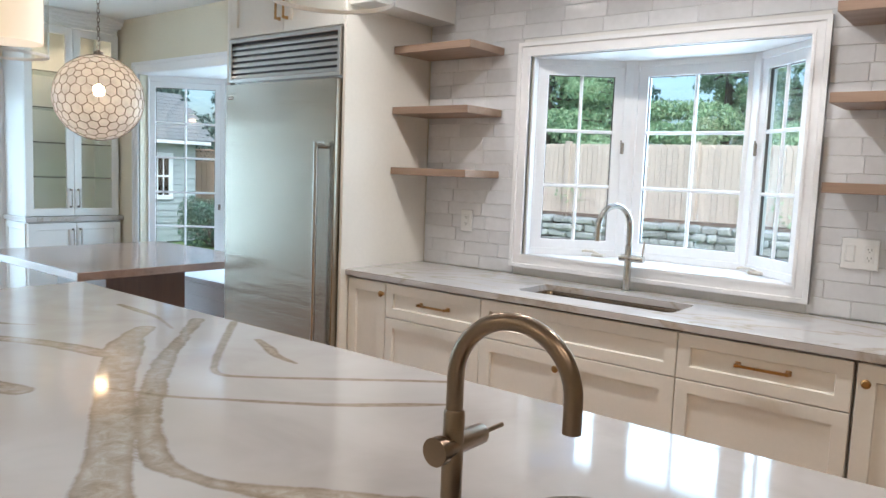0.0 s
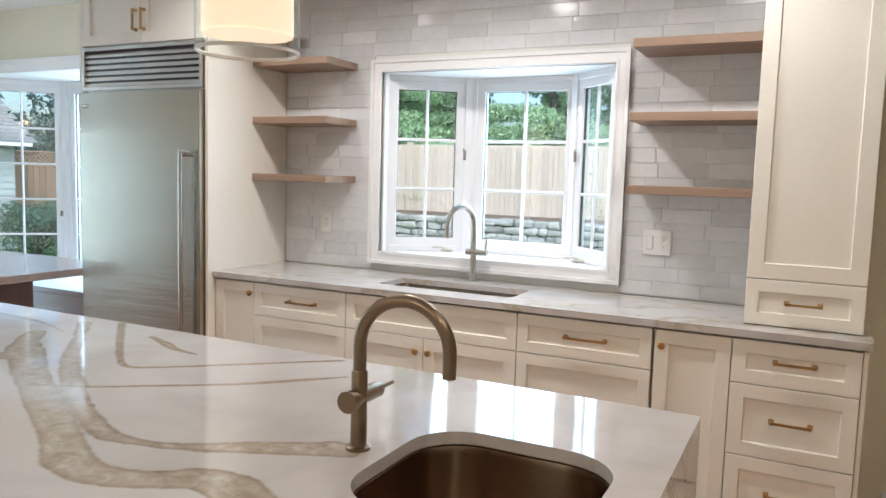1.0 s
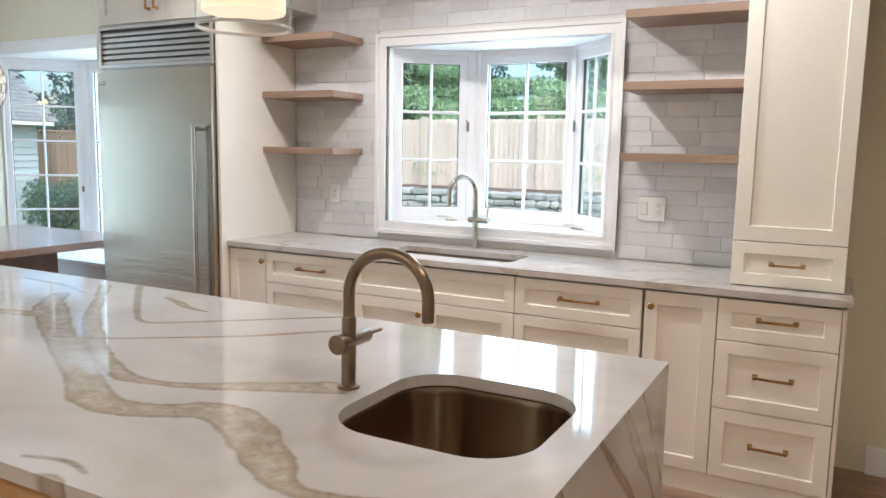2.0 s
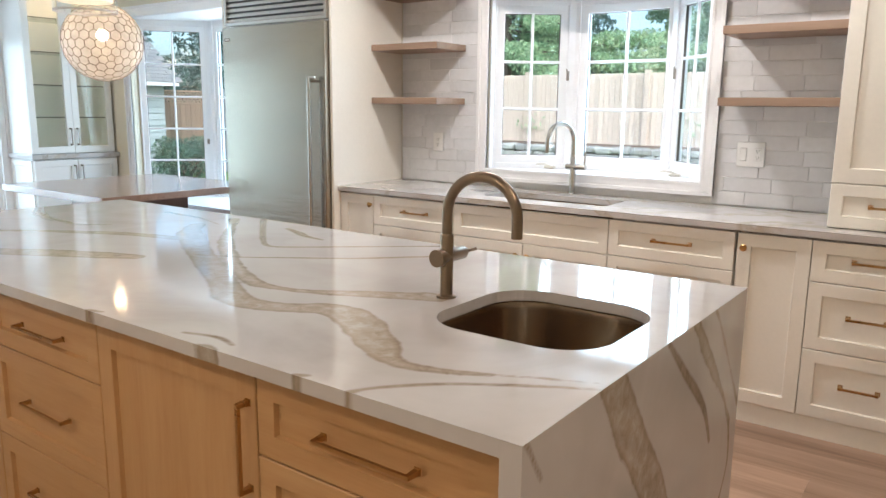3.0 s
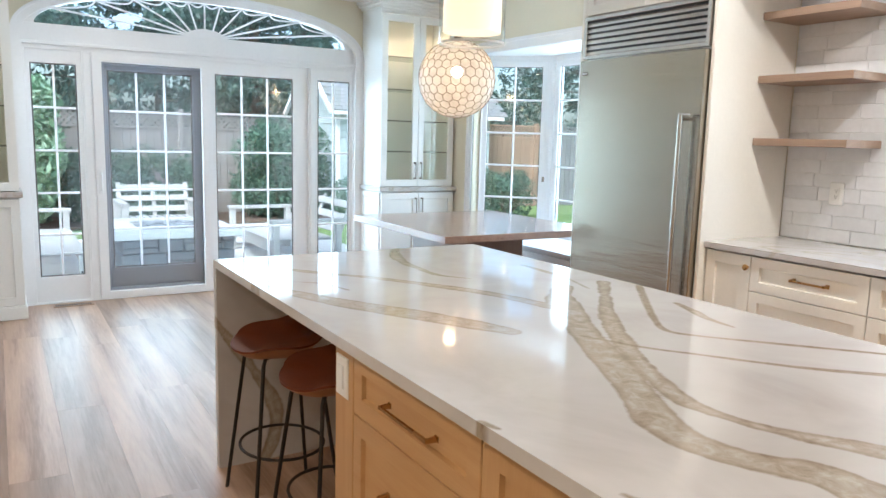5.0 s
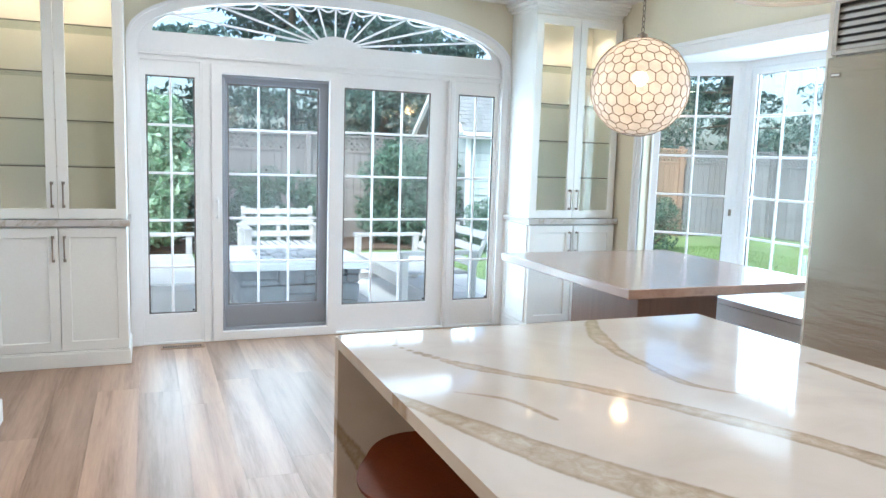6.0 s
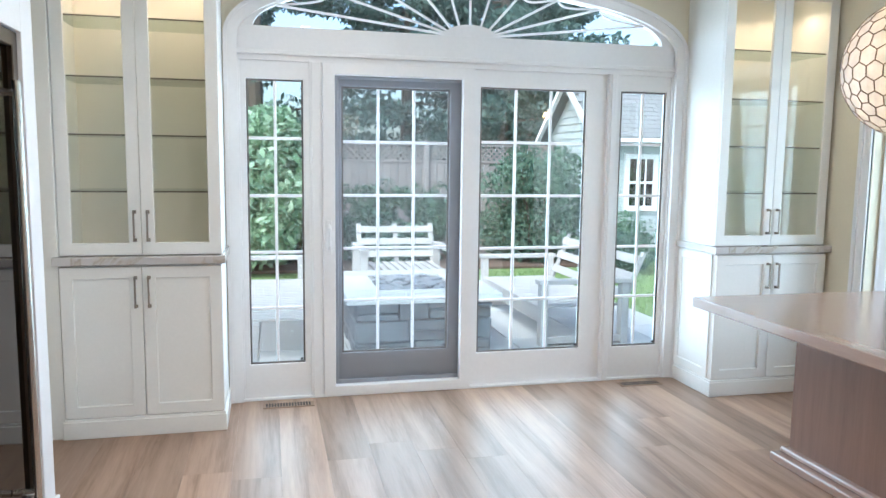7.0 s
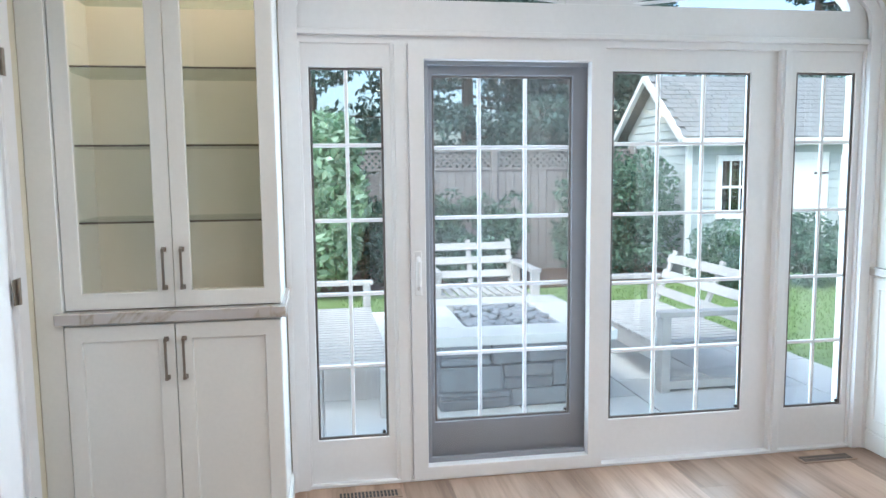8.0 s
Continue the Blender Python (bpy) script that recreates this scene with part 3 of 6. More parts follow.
box(bm, XD - 0.075, XD - 0.028, AC - 1.44, AC + 1.44, 2.098, GF, 0.003)
box(bm, XD - 0.06, XD + 0.004, AC - 1.43, AC + 1.43, 2.085, 2.112, 0.004)
box(bm, XD - 0.09, XD - 0.02, AC - 1.43, AC + 1.43, 2.05, 2.087, 0.003)
part("head_rail", bm, TRIM, doors)
fan = bmesh.new()
cv = [fan.verts.new((XD - 0.06, *arch(i / K, GH, GR, GF, 2.0))) for i in range(K + 1)]
fan.faces.new(cv)
ob = part("fan_glass", fan, GLASS, doors)
ob.visible_shadow = False
bm = bmesh.new()
sb = [(AC - 0.17 * math.cos(math.pi * k / 24), GF - 0.005 + 0.075 * math.sin(math.pi * k / 24)) for k in range(25)]
lo, hi = [bm.verts.new((XD - 0.06, *p)) for p in sb], [bm.verts.new((XD - 0.03, *p)) for p in sb]
bm.faces.new(hi), bm.faces.new(lo[::-1])
for k in range(24):
    bm.faces.new((lo[k], lo[k + 1], hi[k + 1], hi[k]))
part("sunburst", bm, TRIM, doors)
ANG = [6, 14, 24, 40, 64, 90, 116, 140, 156, 166, 174]
tips = []
for a in ANG:
    t = radians(a)
    for k in range(400):
        r = k / 400 * 1.5
        y, z = AC - r * math.cos(t) , GF + r * math.sin(t)
        if ((y - AC) / GH) ** 2 + ((z - GF) / GR) ** 2 >= 1:
            break
    tips.append((y, z))
    bm = bmesh.new()
    tube(bm, [(XD - 0.05, AC - 0.16 * math.cos(t), GF + 0.07 * math.sin(t)), (XD - 0.05, y, z)], 0.0085, 6)
    part("fan_rib", bm, TRIM, doors)
for (ya, za), (yb, zb) in zip(tips, tips[1:]):
    pts = []
    for k in range(9):
        s = k / 8
        y, z = ya + (yb - ya) * s, za + (zb - za) * s
        d = 0.26 * math.sin(math.pi * s) * min(math.hypot(yb - ya, zb - za), 0.3)
        v = Vector((AC - y, GF - z - 0.02)).normalized()
        pts.append((XD - 0.05, y + v.x * d, z + v.y * d))
    part("fan_swag", tube(bmesh.new(), pts, 0.0075, 6), TRIM, doors)
# mullions
for y0, y1 in ((0.668, 0.694), (1.092, 1.17), (3.03, 3.09), (3.486, 3.512)):
    bm = bmesh.new()
    box(bm, XD - 0.10, XD - 0.012, y0, y1, 0.0, 2.06, 0.003)
    box(bm, XD - 0.02, XD - 0.002, y0 + 0.015, y1 - 0.012, 0.0, 2.05, 0.003)
    part("mullion", bm, TRIM, doors)
part("threshold", boxed(XD - 0.16, XD - 0.004, 0.66, 3.52, -0.03, 0.012, 0.003), TRIM, doors)


def leaf(name, y0, y1, z0, z1, g, x, cols, rows, mtl, label=""):
    """One glazed leaf: frame, gasket, glass and a grid of muntins. g: the glass (y0, y1, z0, z1)."""
    th = 0.04
    bm = bmesh.new()
    o, i = [(y0, z0), (y1, z0), (y1, z1), (y0, z1)], [(g[0], g[2]), (g[1], g[2]), (g[1], g[3]), (g[0], g[3])]
    e = 0.006
    i2 = [(g[0] - e, g[2] - e), (g[1] + e, g[2] - e), (g[1] + e, g[3] + e), (g[0] - e, g[3] + e)]
    loops = [[bm.verts.new((x + d, *p)) for p in q] for q, d in ((o, -th), (o, 0), (i2, 0), (i, -0.010), (i, -th))]
    for a, c in zip(loops, loops[1:] + loops[:1]):
        for k in range(4):
            bm.faces.new((a[k], a[(k + 1) % 4], c[(k + 1) % 4], c[k]))
    f = part(name, bm, mtl, doors, label)
    part("gasket", framed(bmesh.new(), (x - 0.017, g[0] - 0.003, g[2] - 0.003), E_U, E_N, g[1] - g[0] + 0.006, g[3] - g[2] + 0.006, 0.0115, 0.010), GASKET, f)
    p = part("pane", boxed(x - 0.026, x - 0.022, g[0], g[1], g[2], g[3]), GLASS, f)
    p.visible_shadow = False
    part("stop_button", rod(bmesh.new(), (x - 0.012, g[1] - 0.02, g[2] + 0.02), (x - 0.002, g[1] - 0.02, g[2] + 0.02), 0.008, seg=10), BLACK, f)
    w, h = g[1] - g[0], g[3] - g[2]
    for k in range(1, cols):
        y = g[0] + w * k / cols
        part("muntin", stepped(bmesh.new(), (x - 0.023, y - 0.009, g[2]), E_U, E_N, 0.018, h, [(0, 0), (0, 0.006), (0.004, 0.011)]), TRIM, f)
    for k in range(1, rows):
        z = g[2] + h * k / rows
        part("muntin", stepped(bmesh.new(), (x - 0.0225, g[0], z - 0.009), E_U, E_N, w, 0.018, [(0, 0), (0, 0.006), (0.004, 0.011)]), TRIM, f)
    return f


leaf("sidelight", 0.694, 1.092, 0.01, 2.05, (0.73, 1.056, 0.224, 1.943), XD - 0.03, 2, 5, TRIM)
leaf("sidelight", 3.09, 3.486, 0.01, 2.05, (3.13, 3.452, 0.228, 1.946), XD - 0.03, 2, 5, TRIM)
leaf("fixed_leaf", 2.09, 3.03, 0.01, 2.05, (2.17, 2.884, 0.228, 1.943), XD - 0.045, 3, 5, TRIM)
slider = leaf("sliding_leaf", 1.20, 2.10, 0.03, 2.03, (1.294, 1.975, 0.257, 1.921), XD - 0.09, 3, 5, SCREENF, "grey framed sliding leaf behind the screen")
bm = framed(bmesh.new(), (XD - 0.05, 1.172, 0.004), E_U, E_N, 0.942, 2.045, 0.072, 0.05, bottom=0.062, top=0.066)
part("slider_frame", bm, TRIM, doors)
bm = framed(bmesh.new(), (XD - 0.066, 1.238, 0.06), E_U, E_N, 0.838, 1.934, 0.03, 0.018)
sf = part("screen_frame", bm, SCREENF, doors, "dark grey insect screen frame")
g = part("screen", boxed(XD - 0.0575, XD - 0.0565, 1.262, 2.052, 0.085, 1.97), SCREEN, sf, "fine grey insect screen")
g.visible_shadow = False
bm = bmesh.new()
tube(bm, [(XD + 0.0, 1.207, 0.93), (XD + 0.03, 1.207, 0.95), (XD + 0.032, 1.207, 1.06), (XD + 0.0, 1.207, 1.08)], 0.009, 8)
box(bm, XD - 0.002, XD + 0.006, 1.19, 1.222, 0.90, 1.11, 0.003)
part("door_handle", bm, TRIM, doors, "white slider pull")

# south doorway beside the hutch
jamb = thing("door_2", (-6.2, -0.30, 0), "white painted door and casing with aged hinges", "door", kind="structure")
bm = boxed(-6.50, -6.41, -0.302, -0.278, 0, 2.14, 0.003)
box(bm, -5.86, -5.79, -0.302, -0.278, 0, 2.14, 0.003)
box(bm, -6.41, -5.86, -0.302, -0.278, 2.05, 2.14, 0.003)
part("casing", bm, TRIM, jamb)
part("door_leaf", shaker((-6.405, -0.303, 0.008), "N", -0.54, 2.03, 0.11, 0.02), TRIM, jamb)
for z in (0.28, 1.08, 1.86):
    bm = rod(bmesh.new(), (-6.408, -0.272, z - 0.045), (-6.408, -0.272, z + 0.045), 0.007)
    box(bm, -6.44, -6.375, -0.279, -0.275, z - 0.045, z + 0.045, 0.001)
    part("hinge", bm, PEWTER, jamb)


# ---- kitchen run ----
CT, CF = 0.924, 3.735


def front(cab, name, x0, x1, z0, z1, y=3.776, mtl=CAB, rail=0.058):
    return part(name, shaker((x0 + 0.002, y, z0 + 0.002), "S", x1 - x0 - 0.004, z1 - z0 - 0.004, rail, 0.023), mtl, cab)


def base_cabinet(x0, x1, label):
    c = thing("base_cabinet", ((x0 + x1) / 2, 3.9, 0), label, "cabinet", "base cabinets along the tiled wall")
    bm = boxed(x0 + 0.001, x1 - 0.001, 3.80, 4.375, 0.095, 0.71 if "sink" in label else 0.893)
    part("carcass", bm, CAB, c)
    part("plinth", boxed(x0, x1, 3.764, 3.80, 0.0, 0.094), CAB, c)
    return c


S_N = (0, -1, 0)
YF = 3.755
c = base_cabinet(-2.97, -2.69, "narrow cream shaker base cabinet with a round knob")
d = front(c, "door", -2.97, -2.69, 0.095, 0.884)
knob(d, (-2.707, YF, 0.824), S_N, BRASS)
c = base_cabinet(-2.69, -2.08, "cream shaker drawer cabinet with bronze pulls")
for z0, z1 in ((0.095, 0.403), (0.403, 0.702), (0.702, 0.884)):
    d = front(c, "drawer_front", -2.69, -2.08, z0, z1, rail=0.05)
    if z0 > 0.6:
        bar_pull(d, (-2.445, YF, 0.800), (-2.275, YF, 0.800), S_N, BRASS)
c = base_cabinet(-2.08, -1.132, "cream shaker sink cabinet with paired doors")
front(c, "false_front", -2.08, -1.132, 0.702, 0.884, rail=0.05)
for x0, x1, xk in ((-2.08, -1.62, -1.655), (-1.62, -1.132, -1.585)):
    d = front(c, "door", x0, x1, 0.095, 0.702)
    knob(d, (xk, YF, 0.634), S_N, BRASS)
c = base_cabinet(-1.132, -0.516, "cream shaker drawer cabinet with a bronze pull")
for z0, z1 in ((0.095, 0.702), (0.702, 0.884)):
    d = front(c, "drawer_front", -1.132, -0.521, z0, z1, rail=0.05)
    if z0 > 0.6:
        bar_pull(d, (-0.899, YF, 0.800), (-0.724, YF, 0.800), S_N, BRASS)
c = base_cabinet(-0.512, -0.204, "narrow cream shaker base cabinet with a round knob")
d = front(c, "door", -0.512, -0.204, 0.095, 0.884)
knob(d, (-0.479, YF, 0.818), S_N, BRASS)
c = base_cabinet(-0.204, 0.262, "cream shaker cabinet with three drawers")
for z0, z1 in ((0.095, 0.403), (0.403, 0.702), (0.702, 0.884)):
    d = front(c, "drawer_front", -0.204, 0.262, z0, z1, rail=0.055)
    bar_pull(d, (-0.04, YF, (z0 + z1) / 2 + 0.01), (0.10, YF, (z0 + z1) / 2 + 0.01), S_N, BRASS)
part("end_panel", boxed(0.262, 0.28, 3.76, 4.375, 0.095, 0.884, 0.002), CAB, c)


def round_rect(x0, x1, y0, y1, r, seg=10):
    pts = []
    for cx, cy, a0 in ((x1 - r, y1 - r, 0), (x0 + r, y1 - r, 90), (x0 + r, y0 + r, 180), (x1 - r, y0 + r, 270)):
        for k in range(seg + 1):
            a = radians(a0 + 90 * k / seg)
            pts.append((cx + r * math.cos(a), cy + r * math.sin(a)))
    return pts


def slab_with_hole(bm, X0, X1, Y0, Y1, z0, z1, hole):
    """A slab with a round-cornered cut-out."""
    cx, cy = sum(p[0] for p in hole) / len(hole), sum(p[1] for p in hole) / len(hole)
    n = len(hole)

    def out(p):
        dx, dy = p[0] - cx, p[1] - cy
        s = min([(X1 - cx) / dx if dx > 1e-6 else 9e9, (X0 - cx) / dx if dx < -1e-6 else 9e9, (Y1 - cy) / dy if dy > 1e-6 else 9e9, (Y0 - cy) / dy if dy < -1e-6 else 9e9])
        return cx + dx * s, cy + dy * s
    o = [out(p) for p in hole]
    for q in ((X0, Y0), (X1, Y0), (X1, Y1), (X0, Y1)):
        k = min(range(n), key=lambda i: (o[i][0] - q[0]) ** 2 + (o[i][1] - q[1]) ** 2)
        o[k] = q
    loops = [[bm.verts.new((*p, z)) for p in q] for q, z in ((o, z1), (hole, z1), (hole, z0), (o, z0))]
    for a, b in zip(loops, loops[1:] + loops[:1]):
        for k in range(n):
            bm.faces.new((a[k], a[(k + 1) % n], b[(k + 1) % n], b[k]))
    return bm


def basin(parent, hole, z_top, depth, mtl):
    """A pressed bowl that hangs under the cut-out."""
    bm = bmesh.new()
    n = len(hole)
    cx, cy = sum(p[0] for p in hole) / n, sum(p[1] for p in hole) / n
    prof = [(1.03, 0.0), (0.985, -0.002), (0.97, -0.02), (0.95, -depth + 0.04), (0.90, -depth + 0.012), (0.80, -depth), (0.12, -depth - 0.006)]
    loops = [[bm.verts.new((cx + (x - cx) * s, cy + (y - cy) * s, z_top + dz)) for x, y in hole] for s, dz in prof]
    for a, b in zip(loops, loops[1:]):
        for k in range(n):
            bm.faces.new((a[k], a[(k + 1) % n], b[(k + 1) % n], b[k]))
    bm.faces.new(loops[-1])
    part("bowl", bm, mtl, parent, "", True)
    bm = rod(bmesh.new(), (cx, cy, z_top - depth - 0.004), (cx, cy, z_top - depth + 0.002), 0.04, seg=24)
    rod(bm, (cx, cy, z_top - depth), (cx, cy, z_top - depth + 0.006), 0.022, seg=16)
    part("drain", bm, STEEL_V, parent, "", True)


hole_b = round_rect(-1.985, -1.225, 3.905, 4.19, 0.035)
bm = bmesh.new()
slab_with_hole(bm, -2.55, -0.75, CF, 4.376, CT - 0.03, CT, hole_b)
box(bm, -2.976, -2.55, CF, 4.376, CT - 0.03, CT)
box(bm, -0.75, 0.295, CF, 4.376, CT - 0.03, CT)
ct = tagged(part("countertop", bm, TOP2), "white veined quartz countertop on the base cabinets", "countertop")
s = thing("kitchen_sink", (-1.605, 4.05, CT - 0.2), "rectangular stainless undermount sink in the countertop", "sink")
basin(s, hole_b, CT - 0.031, 0.17, SINKM)


def gooseneck(name, base, way, height, reach, r, mtl, label, lever, grp="faucets", hub_at=None, tip_at=0.58):
    """A gooseneck faucet: flange, body, hub, arc, lever. way: the spout's direction in the plan."""
    f = thing(name, base, label, "faucet", grp)
    b, w = Vector(base), Vector((*way, 0)).normalized()
    up = Vector((0, 0, 1))
    part("flange", tube(bmesh.new(), [b, b + up * 0.006, b + up * 0.009], [r * 1.75, r * 1.75, r * 1.3], 24), mtl, f, "", True)
    zh = hub_at or 0.125 * height / 0.33
    part("body", tube(bmesh.new(), [b + up * 0.006, b + up * (zh + 0.055), b + up * (zh + 0.06)], [r * 1.15, r * 1.15, r], 24), mtl, f, "", True)
    R = reach / 2
    zc = height - R - r
    pts = [b + up * (zh + 0.055), b + up * (zh + 0.09)] + [b + up * zc + w * (R - R * math.cos(t)) + up * R * math.sin(t) for t in (math.pi * k / 24 for k in range(25))]
    pts.append(pts[-1] - up * (zc - height * tip_at))
    part("spout", tube(bmesh.new(), pts, r * 0.92, 20), mtl, f, "", True)
    L = Vector(lever).normalized()
    h = b + up * zh
    part("hub", tube(bmesh.new(), [h - L * 0.045, h - L * 0.042, h + L * 0.075, h + L * 0.08], [r * 1.0, r * 1.15, r * 1.15, r * 1.0], 24), mtl, f, "", True)
    return f, h, L


f, h, L = gooseneck("sink_faucet", (-1.612, 4.305, CT), (-0.32, -0.95), 0.43, 0.21, 0.0155, STEEL_V, "tall stainless gooseneck faucet behind the sink", (1, 0, 0))
part("lever", tube(bmesh.new(), [h + L * 0.07, h + L * 0.078 + Vector((0, 0, 0.09))], 0.005, 10), STEEL_V, f, "", True)

# pantry on the counter
pan = thing("tall_cabinet", (0.03, 4.1, CT), "tall cream shaker cabinet standing on the countertop", "cabinet")
part("carcass", boxed(-0.176, 0.262, 3.897, 4.376, CT, CEILING - 0.002), CAB, pan)
d = part("drawer_front", shaker((-0.176, 3.896, CT + 0.004), "S", 0.438, 0.188, 0.05), CAB, pan)
bar_pull(d, (-0.018, 3.875, 1.024), (0.104, 3.875, 1.024), S_N, BRASS)
d = part("door", shaker((-0.176, 3.896, 1.12), "S", 0.438, 1.56, 0.062), CAB, pan)
for z in (1.19, 1.36):
    # A dark disc on the door stands in for the hole's shade.
    part("screw_hole", rod(bmesh.new(), (-0.155, 3.8755, z), (-0.155, 3.874, z), 0.004, seg=8), DARK, d)

# shelves
for x0, x1, y0 in ((-2.973, -2.44, 4.062), (-0.738, -0.179, 4.062)):
    for z in (2.153, 1.819, 1.483):
        sh = part("floating_shelf", boxed(x0, x1, y0, 4.374, z - 0.04, z, 0.002), SHELF)
        tagged(sh, "thick light oak floating shelf on the tiled wall", "shelf", "floating shelves")

# outlets


def plate(name, o, face, w, h, label, gangs, mtl=PLASTIC):
    u, n = (Vector(q) for q in FACES[face])
    o = Vector(o)
    p = part(name, stepped(bmesh.new(), o, u, n, w, h, [(0, 0), (0, 0.003), (0.003, 0.006)]), mtl)
    p.location = o
    p.data.transform(Matrix.Translation(-o))
    tagged(p, label, "outlet")
    gw = w / len(gangs)
    for i, g in enumerate(gangs):
        c = o + u * (gw * (i + 0.5)) + Vector((0, 0, h / 2)) + n * 0.006
        if g == "switch":
            part("rocker", stepped(bmesh.new(), c - u * 0.017 - Vector((0, 0, 0.034)), u, n, 0.034, 0.068, [(0, 0), (0.001, 0.003), (0.003, 0.005)]), mtl, p)
        else:
            part("receptacle", stepped(bmesh.new(), c - u * 0.017 - Vector((0, 0, 0.034)), u, n, 0.034, 0.068, [(0, 0), (0.001, 0.002)]), mtl, p)
            # Near-black pieces on the face paint the shade inside the openings.
            bm = bmesh.new()
            for dz in (0.016, -0.018):
                for du in (-0.007, 0.006):
                    q = c + u * du + Vector((0, 0, dz)) + n * 0.0025
                    stepped(bm, q, u, n, 0.0022, 0.009, [(0, 0), (0, 0.0006)])
                rod(bm, c + u * 0.0 + Vector((0, 0, dz - 0.006)) + n * 0.002, c + Vector((0, 0, dz - 0.006)) + n * 0.0031, 0.0025, seg=8)
            part("slots", bm, DARK, p)
    return p


plate("wall_outlet", (-2.69, N_WALL - 0.010, 1.134), "S", 0.08, 0.122, "white duplex wall outlet on the tiles", ["socket"])
plate("switch_plate", (-0.708, N_WALL - 0.010, 1.135), "S", 0.14, 0.128, "white plate with a rocker switch and an outlet", ["switch", "socket"])

# ---- refrigerator ----
fr = thing("refrigerator", (-3.49, 4.0, 0), "built-in stainless steel refrigerator with louvred top grille", "refrigerator")
part("case", boxed(-3.982, -3.0, 3.72, 4.35, 0.0, 2.204), STEEL_V, fr)
part("fridge_door", boxed(-3.976, -3.004, 3.662, 3.716, 0.11, 1.938, 0.004), STEEL, fr)
part("kick_plate", boxed(-3.976, -3.012, 3.73, 3.74, 0.0, 0.10), STEEL_V, fr)
g = part("grille_frame", framed(bmesh.new(), (-3.978, 3.718, 1.952), (1, 0, 0), S_N, 0.972, 0.252, 0.022, 0.034), STEEL_V, fr)
part("grille_back", boxed(-3.96, -3.03, 3.712, 3.7185, 1.96, 2.2), DARK, fr)
for k in range(6):
    z = 1.985 + k * 0.0345
    m = Matrix.Translation((-3.492, 3.70, z)) @ Matrix.Rotation(radians(-24), 4, "X")
    part("louvre", boxed(-0.464, 0.464, -0.0025, 0.0025, -0.0135, 0.0135, 0.001, m), STEEL_V, g)
bm = bmesh.new()
tube(bm, [(-3.09, 3.606, 0.42), (-3.09, 3.606, 1.60)], 0.0125, 16)
for z in (0.47, 1.575):
    rod(bm, (-3.09, 3.664, z), (-3.09, 3.606, z), 0.010)
    box(bm, -3.104, -3.032, 3.599, 3.614, z + 0.012, z + 0.026, 0.003)
part("handle", bm, STEEL_V, fr, "tall round steel bar handle", True)
bm = boxed(-3.952, -3.895, 3.659, 3.662, 1.848, 1.868, 0.001)
b = part("badge", bm, PEWTER, fr)
part("badge_bar", boxed(-3.945, -3.902, 3.6578, 3.659, 1.854, 1.862), PLASTIC, b)
for x0, x1 in ((-4.02, -3.984), (-2.998, -2.976)):
    p = part("side_panel", boxed(x0, x1, 3.70, 4.384, 0, CEILING - 0.002, 0.002), CAB)
    tagged(p, "tall cream panel beside the refrigerator", "panel", "refrigerator panels")
oc = thing("wall_cabinet", (-3.49, 4.0, 2.21), "cream two-door shaker cabinet above the refrigerator", "cabinet")
part("carcass", boxed(-3.983, -2.999, 3.722, 4.38, 2.212, CEILING - 0.002), CAB, oc)
for x0, x1, xh in ((-3.982, -3.492, -3.525), (-3.49, -3.0, -3.458)):
    d = part("door", shaker((x0, 3.721, 2.216), "S", x1 - x0, 0.45, 0.06), CAB, oc)
    bar_pull(d, (xh, 3.70, 2.29), (xh, 3.70, 2.40), S_N, BRASS)

# ---- island ----
IX0, IX1, IY0, IY1, IZ = -3.415, -0.166, 1.226, 2.525, 0.91
isl = thing("kitchen_island", (-1.8, 1.87, 0), "oak kitchen island with waterfall quartz top and seating end", "kitchen island")
HOLE = round_rect(-0.715, -0.262, 1.662, 2.115, 0.13)


def smooth_line(pts, n=14):
    out = []
    P = [pts[0]] + pts + [pts[-1]]
    for i in range(1, len(P) - 2):
        p0, p1, p2, p3 = (np.array(P[j], float) for j in (i - 1, i, i + 1, i + 2))
        for k in range(n):
            t = k / n
            out.append(0.5 * (2 * p1 + (p2 - p0) * t + (2 * p0 - 5 * p1 + 4 * p2 - p3) * t * t + (3 * p1 - p0 - 3 * p2 + p3) * t ** 3))
    out.append(np.array(pts[-1], float))
    return np.array(out)


